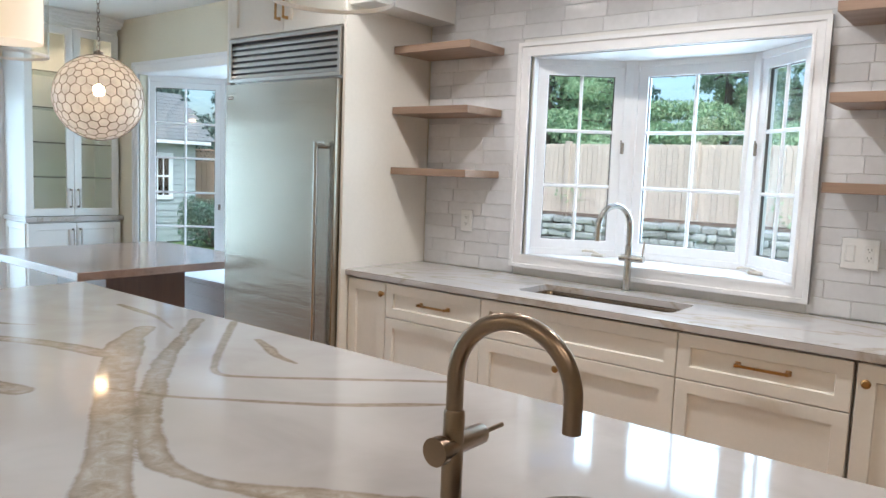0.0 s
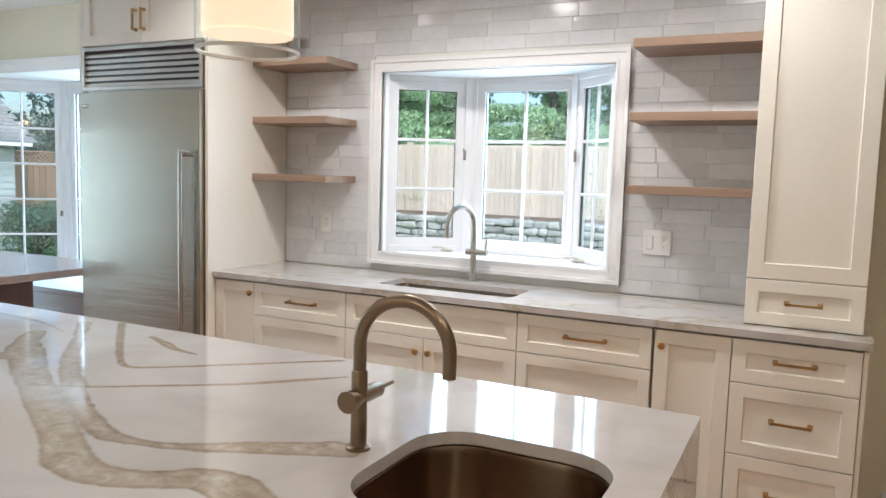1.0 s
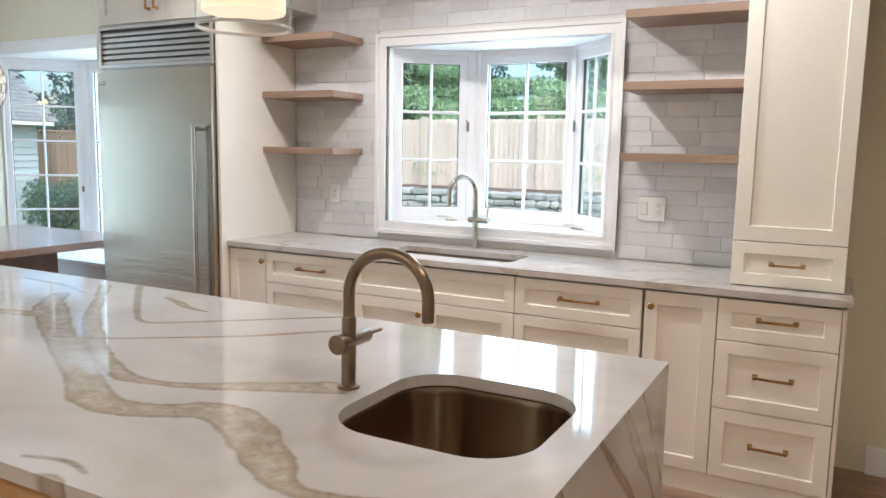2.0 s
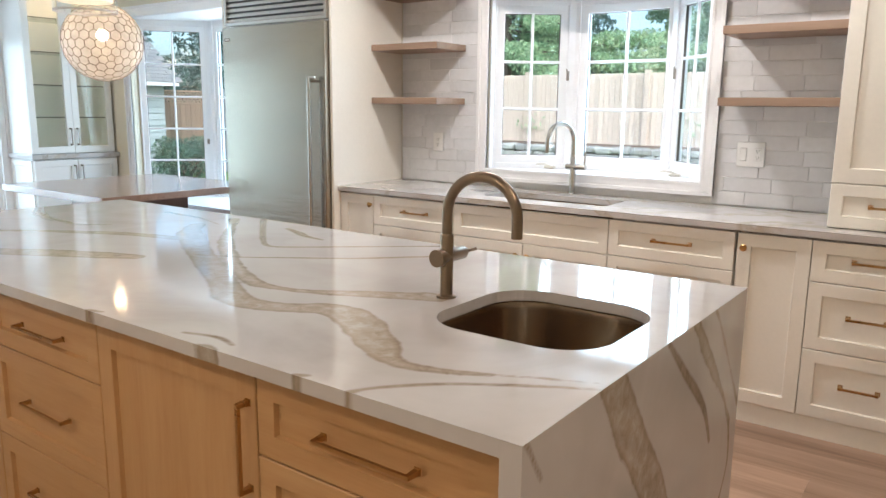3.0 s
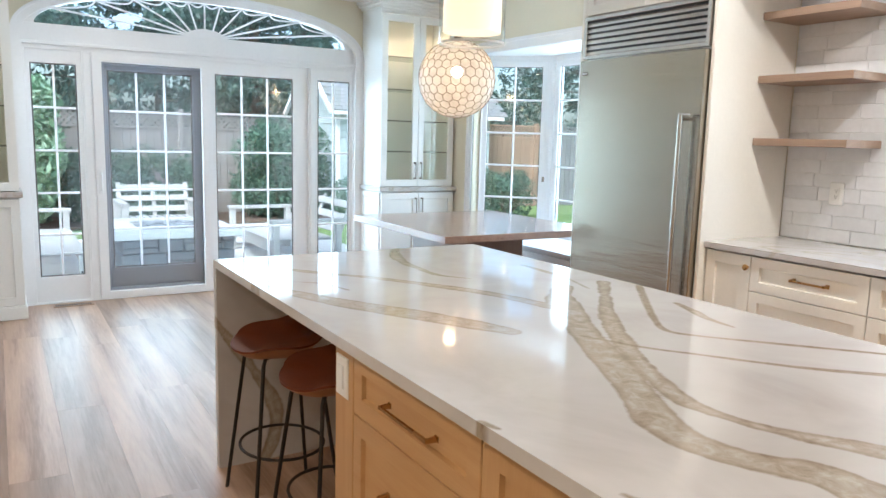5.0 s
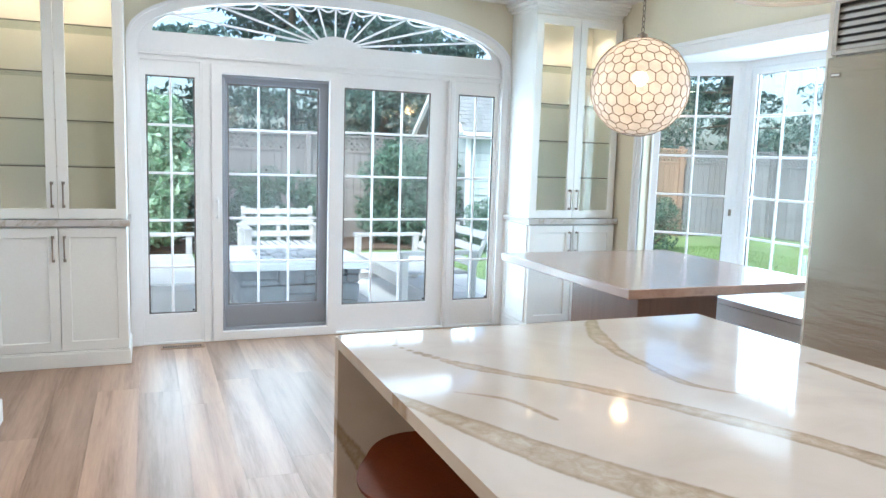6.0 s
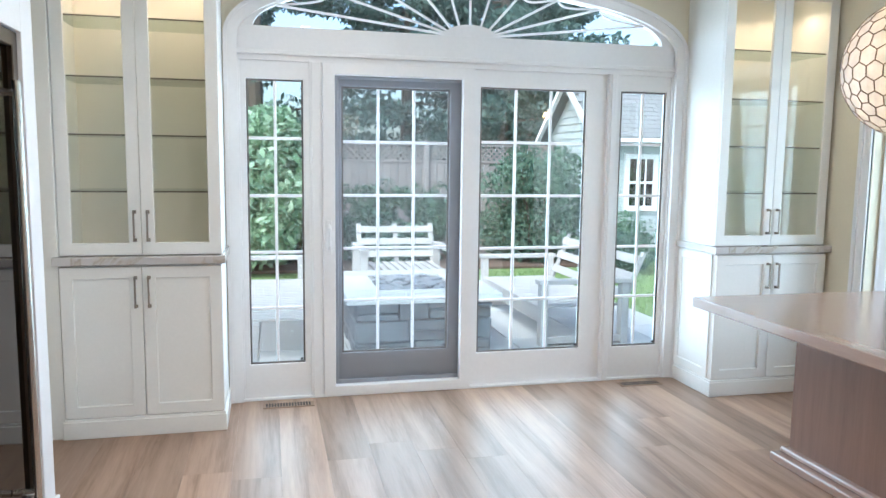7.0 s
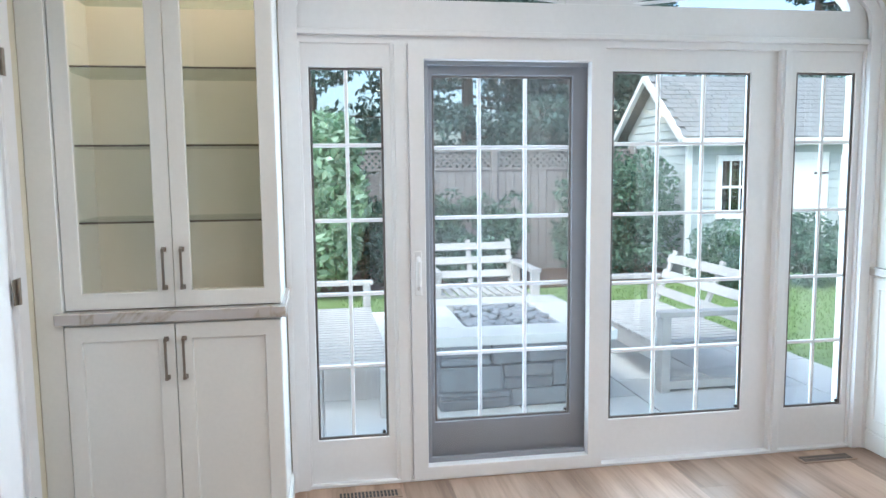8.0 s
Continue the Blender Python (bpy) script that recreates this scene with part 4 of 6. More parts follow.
# veins on the top: (x, y, half width)
BROAD = [
    [(-2.36, 2.24, .03), (-2.2, 2.09, .05), (-1.95, 1.93, .05), (-1.70, 1.79, .042), (-1.48, 1.68, .045), (-1.26, 1.545, .042), (-1.12, 1.52, .042), (-1.03, 1.555, .04),
     (-0.93, 1.605, .045), (-0.81, 1.565, .055), (-0.67, 1.47, .045), (-0.56, 1.40, .025), (-0.45, 1.42, .014), (-0.285, 1.50, .009), (-0.18, 1.545, .006)],
    [(-2.37, 2.44, .02), (-2.1, 2.2, .025), (-1.83, 1.975, .028), (-1.5, 1.765, .022), (-1.40, 1.715, .032), (-1.30, 1.675, .025), (-1.215, 1.675, .014), (-1.095, 1.713, .018),
     (-0.925, 1.81, .032), (-0.83, 1.855, .042), (-0.74, 1.88, .02)],
    [(-3.40, 1.30, .006), (-3.04, 1.46, .018), (-2.81, 1.65, .022), (-2.58, 1.80, .026), (-2.33, 1.93, .03), (-2.1, 1.98, .03)],
    [(-3.41, 2.09, .014), (-3.25, 1.998, .026), (-3.06, 1.938, .022), (-2.89, 1.925, .014), (-2.74, 1.926, .012), (-2.63, 2.0, .010)],
    [(-2.86, 1.215, .018), (-2.69, 1.29, .028), (-2.49, 1.37, .042), (-2.31, 1.47, .048), (-2.08, 1.60, .045), (-1.92, 1.68, .03)],
    [(-0.97, 1.222, .004), (-0.94, 1.226, .012), (-0.90, 1.224, .004)],
]
THIN = [
    [(-2.256, 2.513, .011), (-2.0, 2.29, .011), (-1.836, 2.154, .009), (-1.736, 2.094, .009), (-1.65, 2.135, .007), (-1.492, 2.274, .009), (-1.344, 2.409, .009), (-1.241, 2.496, .005)],
    [(-1.80, 1.83, .002), (-1.641, 1.9, .004), (-1.523, 1.985, .005), (-1.347, 2.115, .006), (-1.218, 2.245, .009), (-1.126, 2.345, .003)],
    [(-1.982, 2.409, .005), (-1.86, 2.36, .012), (-1.782, 2.325, .009), (-1.678, 2.309, .002)],
    [(-1.06, 1.262, .001), (-0.97, 1.285, .003), (-0.90, 1.27, .001)],
    [(-0.525, 1.205, .012), (-0.512, 1.249, .006), (-0.475, 1.299, .006), (-0.40, 1.372, .005), (-0.27, 1.459, .005), (-0.172, 1.514, .003)],
    [(-2.80, 2.38, .008), (-2.65, 2.372, .012), (-2.50, 2.36, .006), (-2.30, 2.30, .003)],
    [(-2.84, 1.36, .002), (-2.76, 1.45, .006), (-2.62, 1.49, .002)],
    [(-0.66, 1.226, .007), (-0.64, 1.24, .003)],
    [(-1.40, 1.228, .009), (-1.36, 1.24, .003)],
]


def field(pts, lines):
    d = np.full(len(pts), 1.0)
    for ln in lines:
        s = smooth_line(ln)
        for k in range(0, len(pts), 4000):
            p = pts[k:k + 4000]
            q = np.hypot(p[:, None, 0] - s[None, :, 0], p[:, None, 1] - s[None, :, 1]) - s[None, :, 2]
            d[k:k + 4000] = np.minimum(d[k:k + 4000], q.min(1))
    return d


def veined(name, verts, faces, plane, parent, broad, thin, label=""):
    ob = raw(name, verts, faces, TOP, parent)
    P = np.asarray(verts, float)[:, plane]
    for key, lines in (("broad", broad), ("thin", thin)):
        a = ob.data.attributes.new(key, "FLOAT", "POINT")
        a.data.foreach_set("value", field(P, lines).astype(np.float32))
    if label:
        ob["label"] = label
    return ob


verts, faces = [], []


def sheet(xs, ys, skip=None, place=lambda a, b: (a, b, IZ)):
    o = len(verts)
    for y in ys:
        for x in xs:
            verts.append(place(x, y))
    n = len(xs)
    for j in range(len(ys) - 1):
        for i in range(n - 1):
            if skip and skip((xs[i] + xs[i + 1]) / 2, (ys[j] + ys[j + 1]) / 2):
                continue
            faces.append((o + j * n + i, o + j * n + i + 1, o + (j + 1) * n + i + 1, o + (j + 1) * n + i))


HX0, HX1, HY0, HY1 = -0.765, -0.212, 1.612, 2.165
xs = list(np.linspace(IX0, HX0, 330)) + list(np.linspace(HX0, HX1, 70))[1:] + [-0.19, IX1]
ys = list(np.linspace(IY0, HY0, 52)) + list(np.linspace(HY0, HY1, 70))[1:] + list(np.linspace(HY1, IY1, 46))[1:]
sheet(xs, ys, lambda x, y: HX0 < x < HX1 and HY0 < y < HY1)
cx, cy = -0.4885, 1.8885
ho = []
for x, y in HOLE:
    dx, dy = x - cx, y - cy
    k = 0.2765 / max(abs(dx), abs(dy))
    ho.append((cx + dx * k, cy + dy * k))
for q in ((HX0, HY0), (HX1, HY0), (HX1, HY1), (HX0, HY1)):
    k = min(range(len(ho)), key=lambda i: (ho[i][0] - q[0]) ** 2 + (ho[i][1] - q[1]) ** 2)
    ho[k] = q
o, n = len(verts), len(HOLE)
for s_ in (0, 0.33, 0.67, 1):
    for (x, y), (a, b) in zip(HOLE, ho):
        verts.append((x + (a - x) * s_, y + (b - y) * s_, IZ))
for (x, y) in HOLE:
    verts.append((x, y, IZ - 0.03))
for r_ in (0, 1, 2):
    for k in range(n):
        faces.append((o + r_ * n + k, o + r_ * n + (k + 1) % n, o + (r_ + 1) * n + (k + 1) % n, o + (r_ + 1) * n + k))
for k in range(n):
    faces.append((o + 4 * n + k, o + 4 * n + (k + 1) % n, o + (k + 1) % n, o + k))
# the edges of the slab and its underside
for y in (IY0, IY1):
    sheet(list(np.linspace(IX0 + 0.0402, IX1 - 0.0402, 120)), [0, 0.031], None, lambda a, b, y=y: (a, y, IZ - b))
island_top = veined("island_top", verts, faces, [0, 1], isl, BROAD, THIN, "polished white quartz top with gold-grey veins")
bm = bmesh.new()
slab_with_hole(bm, IX0 + 0.04, IX1 - 0.04, IY0 + 0.003, IY1 - 0.003, IZ - 0.0305, IZ - 0.02, round_rect(-0.72, -0.257, 1.657, 2.12, 0.13))
part("subtop", bm, TOP2, isl)
# waterfall ends
verts, faces = [], []
for x in (IX1, IX1 - 0.04):
    sheet(list(np.linspace(IY0, IY1, 150)), list(np.linspace(0, IZ, 104)), None, lambda a, b, x=x: (x, a, b))
for y in (IY0, IY1):
    sheet([IX1 - 0.04, IX1], list(np.linspace(0, IZ - 0.0005, 30)), None, lambda a, b, y=y: (a, y, b))
veined("waterfall_end", verts, faces, [1, 2], isl,
       [[(1.55, 0.92, .052), (1.635, 0.815, .055), (1.725, 0.70, .058), (1.84, 0.555, .058), (1.93, 0.40, .056), (2.02, 0.2, .05), (2.08, 0.0, .045)],
        [(2.05, 0.92, .018), (2.094, 0.878, .022), (2.249, 0.731, .02), (2.355, 0.635, .012), (2.44, 0.529, .003)]],
       [[(1.868, 0.907, .005), (2.007, 0.794, .012), (2.17, 0.662, .010), (2.25, 0.539, .003)], [(2.44, 0.529, .005), (2.46, 0.389, .004), (2.378, 0.25, .004), (2.30, 0.0, .004)],
        [(2.22, 0.905, .004), (2.263, 0.868, .005), (2.384, 0.726, .005), (2.52, 0.56, .006)], [(1.235, 0.91, .002), (1.245, 0.899, .003), (1.291, 0.828, .002)]])
verts, faces = [], []
for x in (IX0, IX0 + 0.04):
    sheet(list(np.linspace(IY0, IY1, 150)), list(np.linspace(0, IZ, 104)), None, lambda a, b, x=x: (x, a, b))
for y in (IY0, IY1):
    sheet([IX0, IX0 + 0.04], list(np.linspace(0, IZ - 0.0005, 30)), None, lambda a, b, y=y: (a, y, b))
veined("waterfall_end", verts, faces, [1, 2], isl,
       [[(1.20, 0.68, .012), (1.31, 0.52, .02), (1.41, 0.37, .028), (1.48, 0.22, .03), (1.46, 0.08, .03), (1.42, 0.0, .03)]], [[(2.1, .9, .004), (2.0, .5, .006), (2.2, 0, .004)]])
# cabinets of the island
IYF = 1.304
CABS = ((-2.105, -1.472), (-1.472, -0.845), (-0.845, -0.230))
bm = boxed(-2.225, -0.84, IYF + 0.024, 1.86, 0.095, IZ - 0.032)
box(bm, -0.84, -0.209, IYF + 0.024, 1.86, 0.095, 0.64)
box(bm, -0.84, -0.209, IYF + 0.024, IYF + 0.044, 0.64, IZ - 0.032)
part("carcass", bm, OAK, isl)
part("toe_kick", boxed(-2.20, -0.215, 1.37, 1.39, 0.0, 0.095), DARK, isl)
bm = boxed(-2.231, -2.108, 1.282, 1.32, 0.10, IZ - 0.032, 0.002)
box(bm, -2.231, -2.115, 1.32, 1.84, 0.0, IZ - 0.032, 0.001)
box(bm, -2.22, -2.11, 1.306, 1.36, 0.0, 0.10, 0.002)
part("end_stile", bm, OAK, isl)
part("end_filler", boxed(-0.228, -0.208, 1.285, 1.32, 0.10, IZ - 0.032, 0.001), OAK, isl)
FY = IYF - 0.021


def isl_front(name, x0, x1, z0, z1, rail):
    return part(name, shaker((x0 + 0.002, IYF, z0 + 0.002), "S", x1 - x0 - 0.004, z1 - z0 - 0.004, rail), OAK if name == "door" else OAKX, isl)


for z0, z1 in ((0.10, 0.379), (0.379, 0.678), (0.678, 0.858)):
    d = isl_front("drawer_front", *CABS[0], z0, z1, 0.052)
    bar_pull(d, (-1.884, FY, (z0 + z1) / 2 + 0.004), (-1.652, FY, (z0 + z1) / 2 + 0.004), S_N, BRASS, 0.0045, 0.028)
d = isl_front("door", *CABS[1], 0.10, 0.858, 0.062)
bar_pull(d, (-0.872, FY, 0.585), (-0.872, FY, 0.785), S_N, BRASS, 0.0052, 0.03)
for z0, z1 in ((0.10, 0.379), (0.379, 0.672), (0.672, 0.858)):
    d = isl_front("drawer_front", *CABS[2], z0, z1, 0.052)
    bar_pull(d, (-0.645, FY, (z0 + z1) / 2 + 0.004), (-0.41, FY, (z0 + z1) / 2 + 0.004), S_N, BRASS, 0.0046, 0.03)
bm = boxed(-3.364, -0.85, 1.88, 2.46, 0.095, IZ - 0.032)
box(bm, -0.85, -0.209, 1.88, 2.46, 0.095, 0.64)
box(bm, -0.85, -0.209, 2.44, 2.46, 0.64, IZ - 0.032)
box(bm, -3.364, -0.209, 1.90, 2.40, 0.0, 0.095)
part("back_cabinet", bm, OAK, isl)
plate("island_outlet", (-2.214, 1.2815, 0.705), "S", 0.078, 0.118, "white outlet plate on the oak end stile", ["switch"])
s = thing("prep_sink", (-0.488, 1.888, 0.68), "rounded stainless prep sink set under the island top", "sink")
basin(s, HOLE, IZ - 0.031, 0.2, SINKM)
f, h, L = gooseneck("island_faucet", (-0.787, 1.89, IZ), (1, 0.08), 0.346, 0.205, 0.0155, NICKEL, "brushed nickel gooseneck faucet on the island", (0, 1, 0), hub_at=0.113, tip_at=0.52)
part("lever", tube(bmesh.new(), [h + L * 0.07, h + L * 0.14], 0.0045, 10), NICKEL, f, "", True)
part("hub_cap", rod(bmesh.new(), h - L * 0.048, h - L * 0.030, 0.0235, seg=24), NICKEL, f, "", True)


# ---- bar stools ----
def bar_stool(at):
    s = thing("bar_stool", at, "backless cognac leather bar stool with thin black legs", "bar stool", "stools under the island")
    x, y, _ = at
    U, V = 20, 14
    W, n = U + 1, (U + 1) * (V + 1)
    rim = [i for i in range(W)] + [j * W + U for j in range(1, V + 1)] + [V * W + i for i in range(U - 1, -1, -1)] + [j * W for j in range(V - 1, 0, -1)]
    for nm, offs, mtl, lb in (("seat", ((0.0, 0.0), (-0.008, -0.008)), LEATHER, ""), ("seat_shell", ((-0.0085, -0.0085), (-0.062, -0.022)), TAN, "tan moulded underside")):
        bm = bmesh.new()
        for deep, edge in offs:
            for j in range(V + 1):
                for i in range(U + 1):
                    u, v = i / U * 2 - 1, j / V * 2 - 1
                    r = 1 - 0.10 * (u * u * v * v)
                    px, py = u * 0.215 * r * (1 - 0.12 * max(-v, 0)), v * 0.185 * r
                    sq = max(math.hypot(u, v) / max(abs(u), abs(v), 1e-6), 1.0)
                    k = 1 / sq ** 0.7 * (0.90 if edge == -0.022 else 1.0)
                    z = 0.660 + 0.018 * u * u - 0.030 * max(-v - 0.2, 0) ** 2 + 0.085 * max(v - 0.1, 0) ** 2
                    z += edge + (deep - edge) * (1 - max(abs(u), abs(v)) ** 4)
                    bm.verts.new((x + px * k, y + py * k, z))
        bm.verts.ensure_lookup_table()
        for lay in (0, 1):
            for j in range(V):
                for i in range(U):
                    a = lay * n + j * W + i
                    bm.faces.new([bm.verts[k] for k in (a, a + 1, a + W + 1, a + W)])
        for a, b in zip(rim, rim[1:] + rim[:1]):
            bm.faces.new([bm.verts[k] for k in (a, b, b + n, a + n)])
        part(nm, bm, mtl, s, lb, True)
    feet = [(-0.195, -0.165), (0.195, -0.165), (0.195, 0.175), (-0.195, 0.175)]
    for a, b in feet:
        top = Vector((x + a * 0.52, y + b * 0.55, 0.612))
        inn = Vector((x + a * 0.30, y + b * 0.35, 0.604))
        part("leg", tube(bmesh.new(), [inn, top + Vector((0, 0, 0.001)), top + Vector((a * 0.08, b * 0.08, -0.02)), (x + a, y + b, 0.0)], 0.0075, 8), BLACK, s, "", True)
    f = 0.60
    ring = [(x + a * f * 1.12, y + b * f * 1.12, 0.225) for a, b in feet]
    pts = []
    for k in range(33):
        t = 2 * math.pi * k / 32
        pts.append((x + 0.178 * math.cos(t), y + 0.16 * math.sin(t) + 0.004, 0.235))
    part("foot_ring", tube(bmesh.new(), pts, 0.006, 8, False), BLACK, s, "", True)
    return s


st = bar_stool((-3.0, 1.375, 0))
copy_thing(st, pose(-2.535, 1.41, 0, 0, 0, 4))

# ---- dining table ----
tb = thing("dining_table", (-5.16, 3.64, 0), "square dark-stained wood table on a box pedestal", "dining table")
part("tabletop", boxed(-5.90, -4.44, 2.98, 4.34, 0.742, 0.793, 0.004), TABLE, tb)
TAB_Z = wood("pedestal_wood", (0.16, 0.09, 0.065), (0.24, 0.145, 0.105), 2, 0.3)
part("pedestal", boxed(-5.59, -4.87, 3.365, 3.95, 0.05, 0.742, 0.004), TAB_Z, tb)
bm = boxed(-5.635, -4.825, 3.29, 4.02, 0.0, 0.045, 0.006)
box(bm, -5.615, -4.845, 3.33, 3.985, 0.045, 0.075, 0.008)
part("plinth", bm, TABLE, tb)

# ---- globe pendant ----
GC, GRAD = Vector((-5.06, 3.42, 1.872)), 0.283
gp = thing("globe_pendant", GC, "round capiz shell pendant with hexagon panes above the table", "pendant lamp")
ico = bmesh.new()
bmesh.ops.create_icosphere(ico, subdivisions=1, radius=1.0)
bmesh.ops.subdivide_edges(ico, edges=ico.edges[:], cuts=4, use_grid_fill=True)
for v in ico.verts:
    v.co.normalize()
ico.faces.index_update()
ico.verts.ensure_lookup_table()
came, seen = bmesh.new(), set()
turn = Matrix.Rotation(radians(17), 3, "Z")
for v in ico.verts:
    n = v.co.normalized()
    t1 = n.orthogonal().normalized()
    t2 = n.cross(t1)
    cs = [(f.index, f.calc_center_median().normalized()) for f in v.link_faces]
    cs.sort(key=lambda q: math.atan2(q[1].dot(t2), q[1].dot(t1)))
    bm = bmesh.new()
    ring = [bm.verts.new(GC + turn @ (n + (c - n) * 0.955).normalized() * GRAD) for _, c in cs]
    mid = bm.verts.new(GC + turn @ n * (GRAD + 0.001))
    for a, b in zip(ring, ring[1:] + ring[:1]):
        bm.faces.new((a, b, mid))
    part("shell_pane", bm, CAPIZ, gp)
    for (ia, a), (ib, b) in zip(cs, cs[1:] + cs[:1]):
        if (min(ia, ib), max(ia, ib)) not in seen:
            seen.add((min(ia, ib), max(ia, ib)))
            tube(came, [GC + turn @ a * GRAD, GC + turn @ ((a + b) / 2).normalized() * GRAD, GC + turn @ b * GRAD], 0.0027, 4, False)
ico.free()
part("came", came, CAME, gp, "dark metal came between the panes")
bm = bmesh.new()
bmesh.ops.create_uvsphere(bm, u_segments=16, v_segments=10, radius=0.042, matrix=Matrix.Translation(GC + Vector((0, 0, 0.05))))
part("bulb", bm, BULB, gp, "", True)
bm = rod(bmesh.new(), GC + Vector((0, 0, 0.08)), GC + Vector((0, 0, GRAD + 0.03)), 0.012)
rod(bm, GC + Vector((0, 0, GRAD)), GC + Vector((0, 0, GRAD + 0.02)), 0.03)
part("stem", bm, PEWTER, gp)
part("ceiling_rose", rod(bmesh.new(), (GC.x, GC.y, CEILING - 0.025), (GC.x, GC.y, CEILING), 0.06, seg=24), PEWTER, gp)
z, k = GC.z + GRAD + 0.03, 0
bm = bmesh.new()
while z < CEILING - 0.04:
    ax = Vector((1, 0, 0)) if k % 2 else Vector((0, 1, 0))
    loop = [Vector((GC.x, GC.y, z + 0.017)) + ax * 0.009 * math.cos(t) + Vector((0, 0, 0.019 * math.sin(t))) for t in (2 * math.pi * q / 12 for q in range(13))]
    tube(bm, loop, 0.0026, 6, False)
    z, k = z + 0.030, k + 1
part("chain", bm, PEWTER, gp)
pl = new("globe_light", bpy.data.lights.new("globe_light", "POINT"))
pl.data.energy, pl.data.color, pl.data.shadow_soft_size = 0.12, (1.0, 0.84, 0.62), 0.05
pl.location = GC + Vector((0, 0, -0.03))


# ---- drum pendants ----

def drum_pendant(x, y):
    zb = 1.755
    d = thing("drum_pendant", (x, y, zb), "drum pendant with linen shade inside a clear glass cylinder", "pendant lamp", "pendants above the island")
    bm = bmesh.new()
    for r0, r1, z0, z1 in ((0.112, 0.109, zb, zb + 0.30),):
        n = 40
        loops = [[bm.verts.new((x + r * math.cos(2 * math.pi * k / n), y + r * math.sin(2 * math.pi * k / n), z)) for k in range(n)] for r, z in ((r0, z0), (r0, z1))]
        for a, b in zip(loops, loops[1:]):
            for k in range(n):
                bm.faces.new((a[k], a[(k + 1) % n], b[(k + 1) % n], b[k]))
    g = part("glass_cylinder", bm, CABGLASS, d, "clear glass", True)
    g.visible_shadow = False
    for zz in (zb, zb + 0.004):
        ring_ = [(x + 0.1105 * math.cos(2 * math.pi * k / 48), y + 0.1105 * math.sin(2 * math.pi * k / 48), zz) for k in range(49)]
        part("rim", tube(bmesh.new(), ring_, 0.0022, 6, False), PLASTIC, d)
    bm = bmesh.new()
    n = 40
    loops = [[bm.verts.new((x + 0.098 * math.cos(2 * math.pi * k / n), y + 0.098 * math.sin(2 * math.pi * k / n), z)) for k in range(n)] for z in (zb + 0.04, zb + 0.285)]
    for k in range(n):
        bm.faces.new((loops[0][k], loops[0][(k + 1) % n], loops[1][(k + 1) % n], loops[1][k]))
    part("shade", bm, SHADEM, d, "warm white linen shade", True)
    part("diffuser", rod(bmesh.new(), (x, y, zb + 0.037), (x, y, zb + 0.041), 0.0965, seg=40), SHADEM, d)
    bm = rod(bmesh.new(), (x, y, zb + 0.285), (x, y, CEILING), 0.006)
    rod(bm, (x, y, zb + 0.285), (x, y, zb + 0.302), 0.10, seg=32)
    rod(bm, (x, y, CEILING - 0.022), (x, y, CEILING - 0.0), 0.06, seg=24)
    part("stem", bm, PEWTER, d, "", True)
    return d


dp = drum_pendant(-1.08, 1.87)
copy_thing(dp, pose(-2.47, 1.87, 1.755))

# ---- downlights, two of them added out of view as fill ----
dl = thing("downlight", (-1.5, 3.35, CEILING), "small round white recessed ceiling downlight, two of the set added unseen as fill", "downlight", "ceiling downlights")
bm = bmesh.new()
tube(bm, [(-1.5, 3.35, CEILING), (-1.5, 3.35, CEILING - 0.004), (-1.5, 3.35, CEILING - 0.006)], [0.072, 0.072, 0.06], 28)
part("ring", bm, PLASTIC, dl)
part("lens", rod(bmesh.new(), (-1.5, 3.35, CEILING - 0.008), (-1.5, 3.35, CEILING - 0.0062), 0.05, seg=24), LED, dl)
# The two at y -0.7 are unseen, added to light the island's south faces.
SPOTS = [(-1.5, 3.35), (-0.35, 3.35), (-2.6, 3.3), (-0.9, -0.7), (-2.6, -0.7), (0.9, 1.7), (-4.6, 1.2), (-6.1, 1.2), (0.8, 0.2)]
for x, y in SPOTS[1:]:
    copy_thing(dl, pose(x, y, CEILING))
for k, (x, y) in enumerate(SPOTS):
    li = bpy.data.lights.new("downlight_and_fill_beam", "SPOT")
    li.energy, li.spot_size, li.spot_blend, li.shadow_soft_size = (44, 26, 18, 29, 27, 25, 26, 10, 22)[k], radians(165), 0.6, 0.05
    li.color = (1.0, 0.77, 0.54) if k in (3, 4, 5, 8) else (1.0, 0.85, 0.71)
    ob = new("downlight_and_fill_beam", li)
    ob.matrix_world = look((x, y, CEILING - 0.02), (x + 0.001, y, 0))


